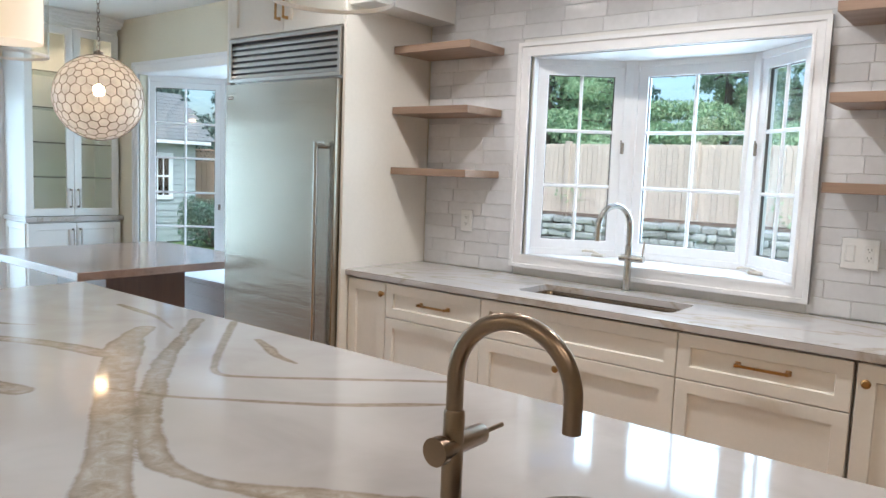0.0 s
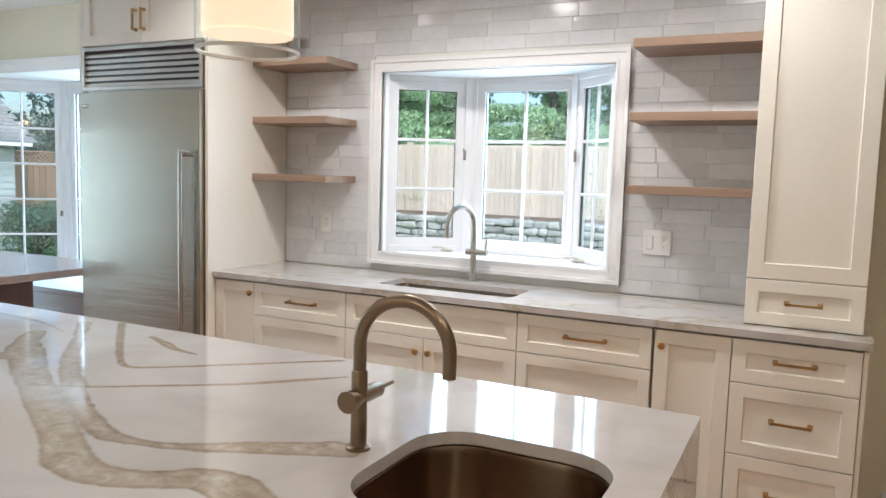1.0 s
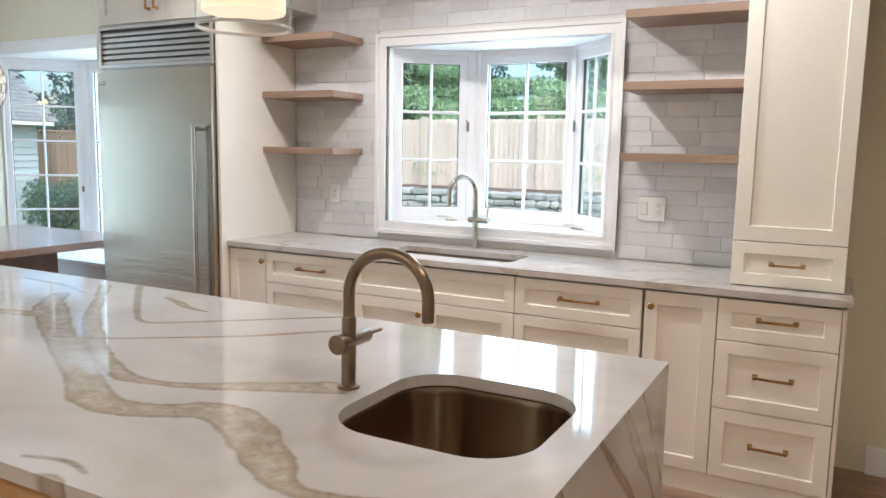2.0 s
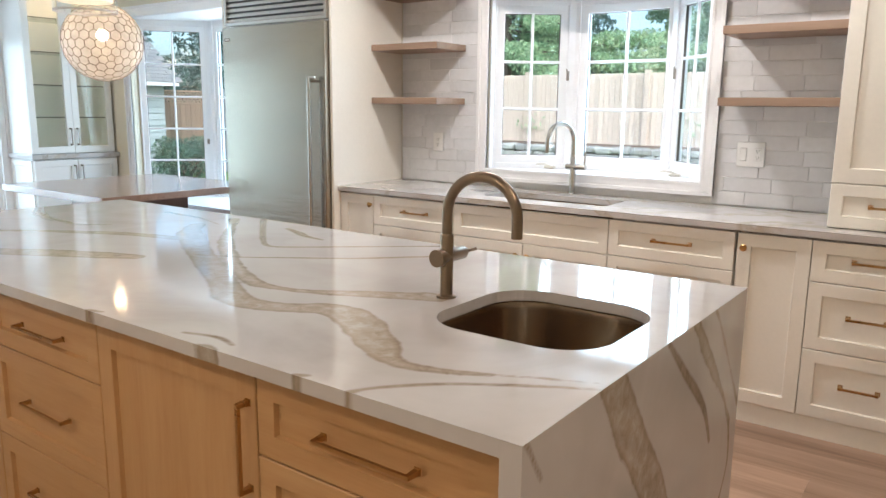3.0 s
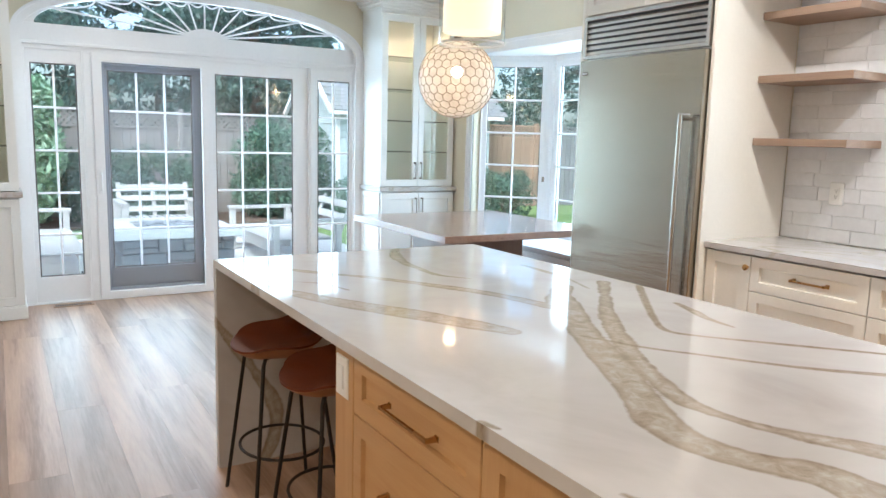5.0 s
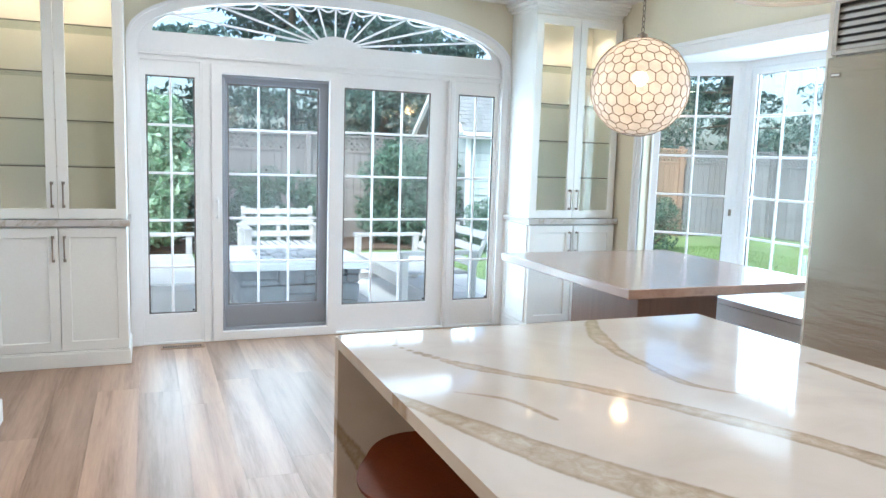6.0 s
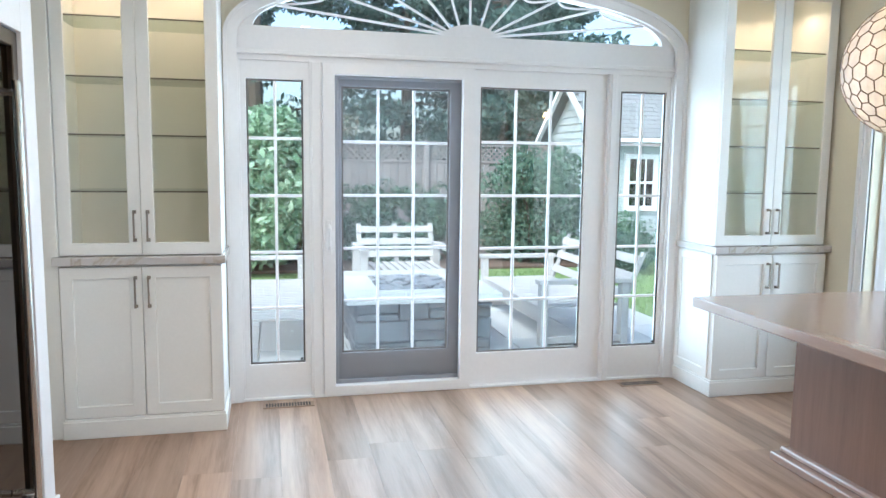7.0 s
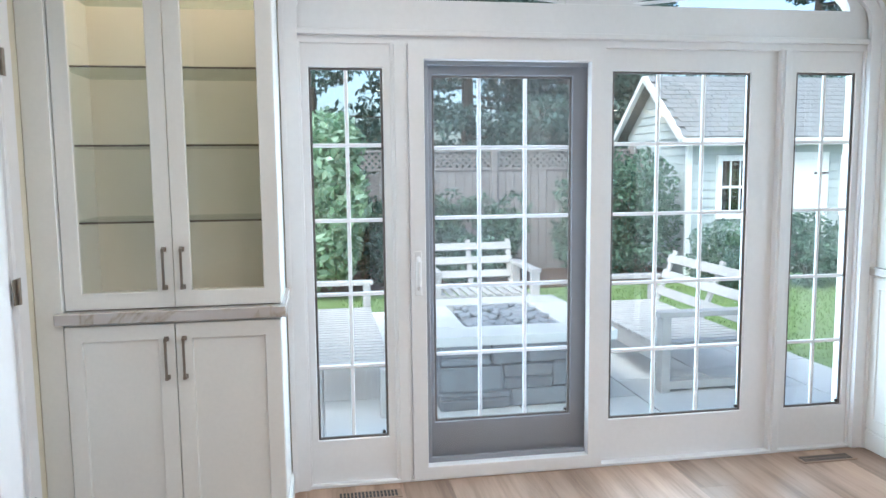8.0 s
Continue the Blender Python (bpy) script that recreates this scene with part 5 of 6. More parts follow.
# ---- hutches ----
def hutch(y0, y1, side_open, label):
    """Glazed upper cabinet on a lower one, between y0 and y1, its front to the east."""
    XF, XB = -6.60, W_WALL + 0.002
    h = thing("display_hutch", (-6.83, (y0 + y1) / 2, 0), label, "display cabinet", "hutches beside the garden doors")
    yc = (y0 + y1) / 2
    lower = part("lower_body", boxed(XB, XF - 0.022, y0, y1, 0.09, 0.919, 0.001), HUTCH, h)
    bm = boxed(XB, XF + 0.012, y0 - 0.012, y1 + 0.012, 0.0, 0.094, 0.003)
    box(bm, XB, XF + 0.006, y0 - 0.006, y1 + 0.006, 0.092, 0.106, 0.003)
    part("base_moulding", bm, HUTCH, h)
    for a, b, yh in ((y0, yc, yc - 0.033), (yc, y1, yc + 0.033)):
        d = part("door", shaker((XF - 0.021, a + 0.002, 0.109), "E", b - a - 0.004, 0.80, 0.06), HUTCH, h)
        bar_pull(d, (XF, yh, 0.70), (XF, yh, 0.85), (1, 0, 0), PEWTER, 0.0055)
    part("counter", boxed(XB, XF + 0.024, y0 - 0.025, y1 + 0.02, 0.92, 0.963, 0.003), TOP2, h, "veined quartz ledge")
    XU = XF - 0.03
    for nm, q in (("upper_side", (XB, XU - 0.022, y0, y0 + 0.02, 0.963, 2.60)), ("upper_side", (XB, XU - 0.022, y1 - 0.02, y1, 0.963, 2.60)),
                  ("upper_back", (XB, XB + 0.012, y0 + 0.02, y1 - 0.02, 0.963, 2.60)), ("upper_top", (XB + 0.012, XU - 0.022, y0 + 0.02, y1 - 0.02, 2.575, 2.60)),
                  ("upper_bottom", (XB + 0.012, XU - 0.022, y0 + 0.02, y1 - 0.02, 0.964, 0.976))):
        part(nm, boxed(*q), INSIDE if nm == "upper_back" else HUTCH, h)
    for a, b, yh in ((y0, yc, yc - 0.033), (yc, y1, yc + 0.033)):
        d = part("glass_door", framed(bmesh.new(), (XU - 0.021, a + 0.002, 0.968), E_U, E_N, b - a - 0.004, 1.593, 0.062, 0.021), HUTCH, h)
        g = part("pane", boxed(XU - 0.014, XU - 0.010, a + 0.06, b - 0.06, 1.02, 2.505), CABGLASS, d)
        g.visible_shadow = False
        bar_pull(d, (XU, yh, 1.045), (XU, yh, 1.192), (1, 0, 0), PEWTER, 0.0055)
    for z in (1.30, 1.592, 1.885, 2.185):
        g = part("shelf", boxed(XB + 0.013, XU - 0.035, y0 + 0.022, y1 - 0.022, z - 0.008, z), SHELFGLASS, h, "clear glass shelf")
        g.visible_shadow = False
        part("shelf_edge", boxed(XU - 0.0345, XU - 0.033, y0 + 0.022, y1 - 0.022, z - 0.0075, z - 0.0005), GASKET, h, "dark edge of a glass shelf")
    for y in (yc - 0.2, yc + 0.2):
        part("puck_light", rod(bmesh.new(), (-6.84, y, 2.566), (-6.84, y, 2.575), 0.035, seg=20), PUCK, h)
        li = bpy.data.lights.new("puck_beam", "SPOT")
        li.energy, li.color, li.spot_size, li.spot_blend, li.shadow_soft_size = 3.4, (1.0, 0.70, 0.44), radians(140), 0.6, 0.03
        new("puck_beam", li).matrix_world = look((-6.84, y, 2.56), (-6.84, y + 0.001, 0))
    bm = bmesh.new()
    for dz, dx in ((2.60, 0.0), (2.622, 0.022), (2.645, 0.05), (2.67, 0.07)):
        box(bm, XB, XU + dx, y0 - dx, y1 + dx, dz, min(dz + 0.028, CEILING - 0.001), 0.004)
    part("crown", bm, HUTCH, h)
    if not side_open:
        part("filler", boxed(XF - 0.10, XF - 0.008, -0.298, y0 - 0.002, 0.0, CEILING - 0.002, 0.002), HUTCH, h)
    if side_open:
        u, n = (1, 0, 0), (0, -1, 0)
        part("side_panel", stepped(bmesh.new(), (XB + 0.02, y0, 0.115), u, n, 0.40, 0.79, [(0, 0), (0, 0.01), (0.05, 0.01), (0.055, 0.003)]), HUTCH, h)
    return h


hutch(3.575, 4.372, True, "white glass-front display hutch with lit shelves in the corner")
hutch(-0.20, 0.60, False, "white glass-front display hutch with empty lit shelves")

# ---- wine cooler in its tall surround ----
wc = thing("wine_cooler", (-5.2, -0.3, 0), "tall dark glass wine cooler in a white surround", "wine cooler")
bm = boxed(-5.632, -5.50, -0.65, 0.0, 0.0, CEILING - 0.002, 0.002)
box(bm, -4.80, -4.62, -0.65, 0.0, 0.0, CEILING - 0.002, 0.002)
box(bm, -5.50, -4.80, -0.65, 0.0, 1.91, CEILING - 0.002, 0.002)
box(bm, -5.50, -4.80, -0.65, -0.01, 0.0, 0.17, 0.002)
part("surround", bm, TRIM, wc)
bm = boxed(-5.646, -4.60, -0.3, 0.014, 0.0, 0.12, 0.004)
part("base_moulding", bm, TRIM, wc)
bm = boxed(-5.50, -4.80, -0.62, -0.60, 0.17, 1.91)
part("liner", bm, DARK, wc)
part("cooler_frame", framed(bmesh.new(), (-4.803, -0.045, 0.175), (-1, 0, 0), (0, 1, 0), 0.694, 1.73, 0.05, 0.03), mat("bronze_frame", (0.10, 0.075, 0.055), 0.3, 0.9), wc)
part("cooler_glass", boxed(-5.45, -4.85, -0.040, -0.034, 0.22, 1.86), OVENGLASS, wc)
bm = bmesh.new()
tube(bm, [(-5.265, 0.045, 0.26), (-5.265, 0.045, 1.72)], 0.014, 14)
for z in (0.30, 1.68):
    rod(bm, (-5.265, -0.03, z), (-5.265, 0.05, z), 0.012)
part("handle", bm, STEEL_V, wc, "tall steel bar handle", True)


# ---- floor vents ----
def vent(y0, y1, x0=-6.985, x1=-6.90):
    v = thing("floor_vent", (x0, (y0 + y1) / 2, 0), "slotted bronze floor register by the garden doors", "floor vent", "floor registers")
    part("frame", boxed(x0, x1, y0, y1, 0.0, 0.006, 0.002), mat("register_oak", (0.30, 0.2, 0.14), 0.5), v)
    n = 16
    for k in range(n):
        a = y0 + 0.015 + (y1 - y0 - 0.03) * k / n
        for p, q in ((x0 + 0.012, (x0 + x1) / 2 - 0.003), ((x0 + x1) / 2 + 0.003, x1 - 0.012)):
            # Raised near-black strips carry the shade of the register's openings.
            part("slot", boxed(p, q, a, a + 0.0105, 0.0055, 0.0072), DARK, v)
    return v


vent(0.80, 1.10)
vent(3.12, 3.42)


# ---- garden ----
GZ = -0.22
rs = np.random.RandomState(5)


def ground_z(x, y):
    """The lawn, level to the west, with a raised bed to the north."""
    return GZ + 0.0 * x


g = raw("ground", [(-400, -400, GZ - 0.02), (400, -400, GZ - 0.02), (400, 400, GZ - 0.02), (-400, 400, GZ - 0.02)], [(0, 1, 2, 3)], GRASS)
tagged(g, "mown green lawn round the house", "lawn", kind="structure")
bm = boxed(-18, -13.9, -6, 6.28, GZ - 0.019, GZ + 0.03, 0.01)
tagged(part("planting_bed", bm, MULCH), "dark mulched bed below the hedge", "planting bed", kind="structure")

# patio of large slabs
pat = tagged(part("patio", boxed(-12.3, -7.28, -3.0, 4.85, GZ - 0.018, -0.185), GROUT), "pale bluestone patio outside the doors", "patio", kind="structure")
slab_me = {}
y = -3.0
row = 0
while y < 4.8:
    h_ = (0.6, 0.9, 0.75)[row % 3]
    x = -12.3 + (row % 2) * 0.4
    while x < -7.3:
        w_ = float(rs.choice([0.6, 0.9, 1.2]))
        x1, y1 = min(x + w_, -7.28), min(y + h_, 4.85)
        if x1 - x > 0.1 and y1 - y > 0.1:
            part("paving_slab", boxed(x + 0.006, x1 - 0.006, y + 0.006, y1 - 0.006, -0.19, -0.16, 0.004), SLAB, pat)
        x += w_
    y += h_
    row += 1

# grass blades by the patio
N = 26000
P = np.stack([rs.uniform(-13.6, -8.5, N), rs.uniform(1.0, 12.0, N)], 1)
keep = ~((P[:, 0] > -12.35) & (P[:, 1] < 4.9))
P = P[keep]
n = len(P)
ang, ht = rs.uniform(0, 6.28, n), rs.uniform(0.02, 0.05, n)
dx, dy = np.cos(ang) * 0.006, np.sin(ang) * 0.006
v = np.zeros((n, 3, 3))
v[:, 0] = np.stack([P[:, 0] - dx, P[:, 1] - dy, np.full(n, GZ - 0.02)], 1)
v[:, 1] = np.stack([P[:, 0] + dx, P[:, 1] + dy, np.full(n, GZ - 0.02)], 1)
v[:, 2] = np.stack([P[:, 0] + rs.uniform(-.02, .02, n), P[:, 1] + rs.uniform(-.02, .02, n), GZ - 0.02 + ht], 1)
tagged(raw("grass", v.reshape(-1, 3), [(3 * i, 3 * i + 1, 3 * i + 2) for i in range(n)], BLADE), "short green grass blades on the lawn", "grass", kind="stuff")

# fire pit
fp = thing("fire_pit", (-9.165, 2.11, -0.16), "square dry-stone fire pit with pale cap and dark pebbles", "fire pit")
part("core", boxed(-9.76, -8.57, 1.59, 2.63, -0.16, 0.30), DARK, fp)
for face in ("E", "W", "S", "N"):
    for c in range(3):
        z0, z1 = ((-0.16, -0.03), (-0.03, 0.15), (0.15, 0.305))[c]
        a, e = (1.53, 2.69) if face in "EW" else (-9.82, -8.51)
        p = a
        while p < e - 0.01:
            w_ = min(float(rs.uniform(0.16, 0.5)), e - p)
            if e - p - w_ < 0.08:
                w_ = e - p
            j = float(rs.uniform(0, 0.02))
            if face == "E":
                q = (-8.58, -8.515 + j, p + .003, p + w_ - .003)
            elif face == "W":
                q = (-9.815 - j, -9.75, p + .003, p + w_ - .003)
            elif face == "S":
                q = (p + .003, p + w_ - .003, 1.535 - j, 1.60)
            else:
                q = (p + .003, p + w_ - .003, 2.62, 2.685 + j)
            cut = float(rs.uniform(0.35, 0.65)) if rs.rand() < 0.35 else 0.0
            for a0, a1 in ((0.0, cut), (cut, 1.0)) if cut else ((0.0, 1.0),):
                bm = boxed(*q, z0 + (z1 - z0) * a0 + 0.003, z0 + (z1 - z0) * a1 - 0.003, 0.012)
                for v_ in bm.verts:
                    v_.co += Vector(rs.uniform(-.007, .007, 3))
                part("stone", bm, STONE, fp)
            p += w_
for q in ((-9.90, -9.59, 1.45, 2.77), (-8.74, -8.43, 1.45, 2.77), (-9.585, -8.745, 1.45, 1.76), (-9.585, -8.745, 2.46, 2.77)):
    part("cap_slab", boxed(*q, 0.305, 0.375, 0.006), SLAB, fp)
bm = bmesh.new()
for _ in range(170):
    m = Matrix.Translation((rs.uniform(-9.55, -8.78), rs.uniform(1.80, 2.42), rs.uniform(0.33, 0.375))) @ Matrix.Rotation(rs.uniform(0, 6), 4, "Z") @ Matrix.Diagonal((*rs.uniform(0.03, 0.055, 2), 0.025, 1))
    bmesh.ops.create_icosphere(bm, subdivisions=1, radius=1.0, matrix=m)
ob = part("pebbles", bm, PEBBLE, fp, "smooth dark pebbles", True)
ob["kind"] = "stuff"


# loungers
def lounge(at, w, label, arms=(-1, 1)):
    """A slatted teak lounge seat: two loop arms, seat slats and a sloping back, facing local -y."""
    s = thing("garden_lounge", at, label, "garden seat", "garden seats round the fire pit")
    X, Y, Z = at
    for sx in (-1, 1):
        x = X + sx * w / 2
        if sx not in arms:
            for y in (Y - 0.40, Y + 0.34):
                part("leg", boxed(x - 0.085, x - 0.015, y - 0.035, y + 0.035, Z, Z + 0.33, 0.004), TEAK, s)
            continue
        for y in (Y - 0.42, Y + 0.36):
            part("leg", boxed(x - 0.045, x + 0.045, y - 0.035, y + 0.035, Z, Z + 0.56, 0.004), TEAK, s)
        part("armrest", boxed(x - 0.055, x + 0.055, Y - 0.48, Y + 0.42, Z + 0.56, Z + 0.60, 0.004), TEAK, s)
        part("stretcher", boxed(x - 0.03, x + 0.03, Y - 0.385, Y + 0.325, Z + 0.02, Z + 0.08, 0.003), TEAK, s)
    part("apron", boxed(X - w / 2 + 0.045, X + w / 2 - 0.045, Y - 0.44, Y - 0.40, Z + 0.20, Z + 0.33, 0.003), TEAK, s)
    ns = int((w - 0.09) / 0.088)
    for k in range(ns):
        x = X - w / 2 + 0.045 + k * (w - 0.09) / ns
        part("seat_slat", boxed(x, x + 0.066, Y - 0.45, Y + 0.35, Z + 0.33, Z + 0.352, 0.003), TEAK, s)
    m0 = Matrix.Translation((X, Y + 0.36, Z + 0.36)) @ Matrix.Rotation(radians(-22), 4, "X")
    for k in range(3):
        part("back_slat", boxed(-w / 2 + 0.02, w / 2 - 0.02, -0.012, 0.012, 0.05 + k * 0.165, 0.135 + k * 0.165, 0.003, m0), TEAK, s)
    for sx in (-1, 0, 1):
        part("back_post", boxed(sx * (w / 2 - 0.05) - 0.03, sx * (w / 2 - 0.05) + 0.03, 0.012, 0.04, -0.1, 0.51, 0.003, m0), TEAK, s)
    return s


a = lounge((-9.58, 3.64, -0.16), 1.85, "weathered teak slatted sofa on the patio")
c = lounge((0, 0, -0.16), 1.05, "weathered teak slatted armchair behind the fire pit")
c.matrix_basis = pose(-11.55, 2.45, -0.16, 0, 0, 90)
b = lounge((0, 0, -0.16), 2.15, "weathered teak slatted chaise with one arm on the patio", (1,))
b.matrix_basis = pose(-9.62, 0.76, -0.16, 0, 0, 180)


def picket_fence(name, label, a, b, z0, z1, mtl, lattice, step=0.14, pointed=False):
    """A board fence from a to b in the plan, with rails and, if wanted, a lattice on top."""
    a, b = Vector((*a, 0)), Vector((*b, 0))
    f = thing(name, (*((a + b) / 2).xy, z0), label, "fence")
    d = (b - a).normalized()
    L = (b - a).length
    m = Matrix.Translation(a) @ Matrix.Rotation(math.atan2(d.y, d.x), 4, "Z")
    zt = z1 - (0.34 if lattice else 0)
    cnt = int(L / step)
    inv = Matrix.Translation(-base_of(f))
    w_, h_ = step - 0.006, zt - z0
    prof = [(0, 0), (w_, 0), (w_, h_ - 0.05), (w_ / 2, h_), (0, h_ - 0.05)] if pointed else [(0, 0), (w_, 0), (w_, h_ - 0.008), (w_ - 0.008, h_), (0.008, h_), (0, h_ - 0.008)]
    bm = bmesh.new()
    fr_, bk_ = [bm.verts.new((a_, -0.011, b_)) for a_, b_ in prof], [bm.verts.new((a_, 0.011, b_)) for a_, b_ in prof]
    bm.faces.new(fr_), bm.faces.new(bk_[::-1])
    for k in range(len(prof)):
        bm.faces.new((fr_[k], bk_[k], bk_[(k + 1) % len(prof)], fr_[(k + 1) % len(prof)]))
    bmesh.ops.recalc_face_normals(bm, faces=bm.faces)
    me = bpy.data.meshes.new("board")
    bm.to_mesh(me)
    bm.free()
    me.materials.append(mtl)
    for k in range(cnt):
        ob = new("board", me)
        ob.parent = f
        ob.matrix_basis = inv @ m @ pose(k * step, float(rs.uniform(-.004, .004)), z0 + float(rs.uniform(-.008, .008)))
    bm = bmesh.new()
    for z in (z0 + 0.3, zt - 0.08):
        box(bm, 0, L, 0.012, 0.05, z, z + 0.09, 0.003, m)
    if lattice:
        box(bm, 0, L, -0.03, 0.03, z1 - 0.04, z1, 0.004, m)
        box(bm, 0, L, -0.03, 0.03, zt, zt + 0.05, 0.004, m)
    part("rail", bm, mtl, f)
    k = 0.0
    while k <= L + 0.01:
        part("post", boxed(k - 0.05, k + 0.05, -0.05, 0.05, z0 - 0.1, z1 + 0.06, 0.006, m), mtl, f)
        k += 2.4
    if lattice:
        bm = bmesh.new()
        hgt = 0.25
        q = 0.0
        while q < L:
            for sg in (-1, 1):
                mm = m @ Matrix.Translation((q, 0.006 * sg, zt + 0.05 + hgt / 2)) @ Matrix.Rotation(sg * radians(45), 4, "Y")
                box(bm, -0.018, 0.018, -0.004, 0.004, -hgt * 0.70, hgt * 0.70, 0, mm)
            q += 0.105
        part("lattice", bm, mtl, f)["kind"] = "stuff"
    return f


picket_fence("garden_fence", "pinkish weathered cedar board fence with lattice top", (-15.6, -6.0), (-15.6, 6.2), GZ, 1.80, WORN, True)
picket_fence("garden_fence", "reddish cedar board fence with lattice top", (-15.6, 9.9), (-15.48, 12.45), GZ, 1.80, CEDAR, True)
picket_fence("garden_fence", "grey weathered board fence with lattice top", (-15.48, 12.5), (-15.05, 14.6), GZ, 1.80, FENCE, True)
picket_fence("garden_fence", "grey weathered board fence beyond the lawn", (-15.0, 14.6), (-6.5, 14.6), GZ, 1.75, FENCE, True)
picket_fence("garden_fence", "pale picket-topped board fence above the stone wall", (-9.4, 13.2), (2.5, 13.2), 0.80, 2.08, PALE, False, 0.10, True)

# retaining wall and the bed behind it
rw = thing("retaining_wall", (-3.0, 11.0, GZ), "low dry-laid field stone retaining wall", "stone wall")
part("core", boxed(-6.5, 1.4, 11.06, 11.4, GZ, 0.86), DARK, rw)
for c_ in range(10):
    x = -6.5
    z0 = GZ + c_ * 0.11
    while x < 1.2:
        w_ = float(rs.uniform(0.14, 0.40))
        bm = boxed(x + 0.006, x + w_ - 0.006, 10.98 - float(rs.uniform(0, .05)), 11.12, z0 + 0.004, z0 + 0.106, 0.026)
        for v_ in bm.verts:
            v_.co.x += float(rs.uniform(-.02, .02))
            v_.co.z += float(rs.uniform(-.018, .018))
        part("stone", bm, FIELD, rw)
        x += w_
bm = bmesh.new()
q = [bm.verts.new(p) for p in ((-9.5, 11.1, 0.76), (3, 11.1, 0.76), (3, 13.6, 0.84), (-9.5, 13.6, 0.84), (-9.5, 11.1, GZ - 0.1), (3, 11.1, GZ - 0.1), (3, 13.6, GZ - 0.1), (-9.5, 13.6, GZ - 0.1))]
for f in ((0, 1, 2, 3), (0, 4, 5, 1), (1, 5, 6, 2), (2, 6, 7, 3), (3, 7, 4, 0)):
    bm.faces.new([q[k] for k in f])
tagged(part("raised_bed", bm, MULCH), "dark mulched bed behind the stone wall", "planting bed", kind="structure")


# leaves, hedges and trees
def leaves(name, parent, centres, radii, count, size, mtl, droop=0.0, flat=1.0):
    """Many small leaves in clumps, each clump an uneven ball."""
    centres, radii = np.asarray(centres, float), np.asarray(radii, float)
    k = rs.randint(0, len(centres), count)
    d = rs.normal(size=(count, 3))
    d /= np.linalg.norm(d, axis=1)[:, None]
    r = radii[k] * rs.uniform(0.55, 1.05, count) ** 0.6
    p = centres[k] + d * r[:, None] * np.array([1, 1, flat])
    a = rs.normal(size=(count, 3))
    a[:, 2] -= droop
    a /= np.linalg.norm(a, axis=1)[:, None]
    b = np.cross(a, rs.normal(size=(count, 3)))
    b /= np.linalg.norm(b, axis=1)[:, None]
    s = size * rs.uniform(0.6, 1.3, count)[:, None]
    v = np.stack([p - a * s, p + b * s * 0.42, p + a * s, p - b * s * 0.42], 1).reshape(-1, 3)
    ob = raw(name, v, [(4 * i, 4 * i + 1, 4 * i + 2, 4 * i + 3) for i in range(count)], mtl, parent)
    ob["kind"] = "stuff"
    return ob


def shrub(name, label, at, size, count, leaf_size, mtl, clumps=40):
    s = thing(name, at, label, "shrub")
    c = rs.uniform(-1, 1, (clumps, 3))
    c /= np.maximum(1, np.linalg.norm(c, axis=1) * 1.05)[:, None]
    c = np.array(at) + np.array([0, 0, size[2] * 0.5]) + c * np.array([size[0] / 2, size[1] / 2, size[2] / 2]) * 0.85
    bm = bmesh.new()
    for q in c[:10]:
        tube(bm, [Vector(at), Vector((np.array(at) + q) / 2 + rs.uniform(-.05, .05, 3)), Vector(q)], [0.03, 0.02, 0.008], 6)
    part("branches", bm, BARK, s)
    leaves("crown", s, c, np.full(clumps, min(size) * 0.24), count, leaf_size, mtl)
    return s


def hedge(label, x0, x1, y0, y1, z0, z1, count, mtl, leaf_size=0.05):
    s = thing("hedge", ((x0 + x1) / 2, (y0 + y1) / 2, z0), label, "hedge")
    n = int((x1 - x0) * (y1 - y0) * (z1 - z0) * 24) + 20
    c = np.stack([rs.uniform(x0 + .12, x1 - .12, n), rs.uniform(y0 + .12, y1 - .12, n), rs.uniform(z0 + .05, z1 - .15, n)], 1)
    bm = bmesh.new()
    for q in c[:16]:
        tube(bm, [(q[0], q[1], z0), tuple(q)], [0.025, 0.01], 6)
    part("branches", bm, BARK, s)
    leaves("crown", s, c, rs.uniform(0.16, 0.30, n), count, leaf_size, mtl)
    return s


def tree(label, at, height, spread, count, leaf_size, mtl, low=0.1, conifer=True):
    t = thing("tree", at, label, "tree")
    x, y, z = at
    bm = bmesh.new()
    tube(bm, [(x, y, z), (x + .05, y, z + height * .4), (x, y + .08, z + height * .95)], [height * .022, height * .015, 0.02], 8)
    part("trunk", bm, BARK, t)
    cs, rad = [], []
    bm = bmesh.new()
    nb = 46
    for k in range(nb):
        f = low + (1 - low) * (k + rs.uniform(0, 1)) / nb
        reach = spread * ((1 - f) ** 0.8 + 0.08 if conifer else math.sin(math.pi * min(f * 0.9 + 0.1, 1)) + 0.1)
        an = rs.uniform(0, 2 * math.pi)
        tip = (x + math.cos(an) * reach, y + math.sin(an) * reach, z + f * height + rs.uniform(-.2, .1) * reach * .4)
        tube(bm, [(x, y, z + f * height), tuple((np.array((x, y, z + f * height)) + tip) / 2 + rs.uniform(-.08, .08, 3)), tip], [0.035, 0.022, 0.008], 5)
        for s_ in (0.35, 0.6, 0.8, 1.0):
            cs.append([x + math.cos(an) * reach * s_, y + math.sin(an) * reach * s_, z + f * height + (tip[2] - z - f * height) * s_])
            rad.append(reach * 0.20 + 0.10)
    part("limbs", bm, BARK, t)
    leaves("crown", t, cs, rad, count, leaf_size, mtl, 0.5, 0.55)
    return t


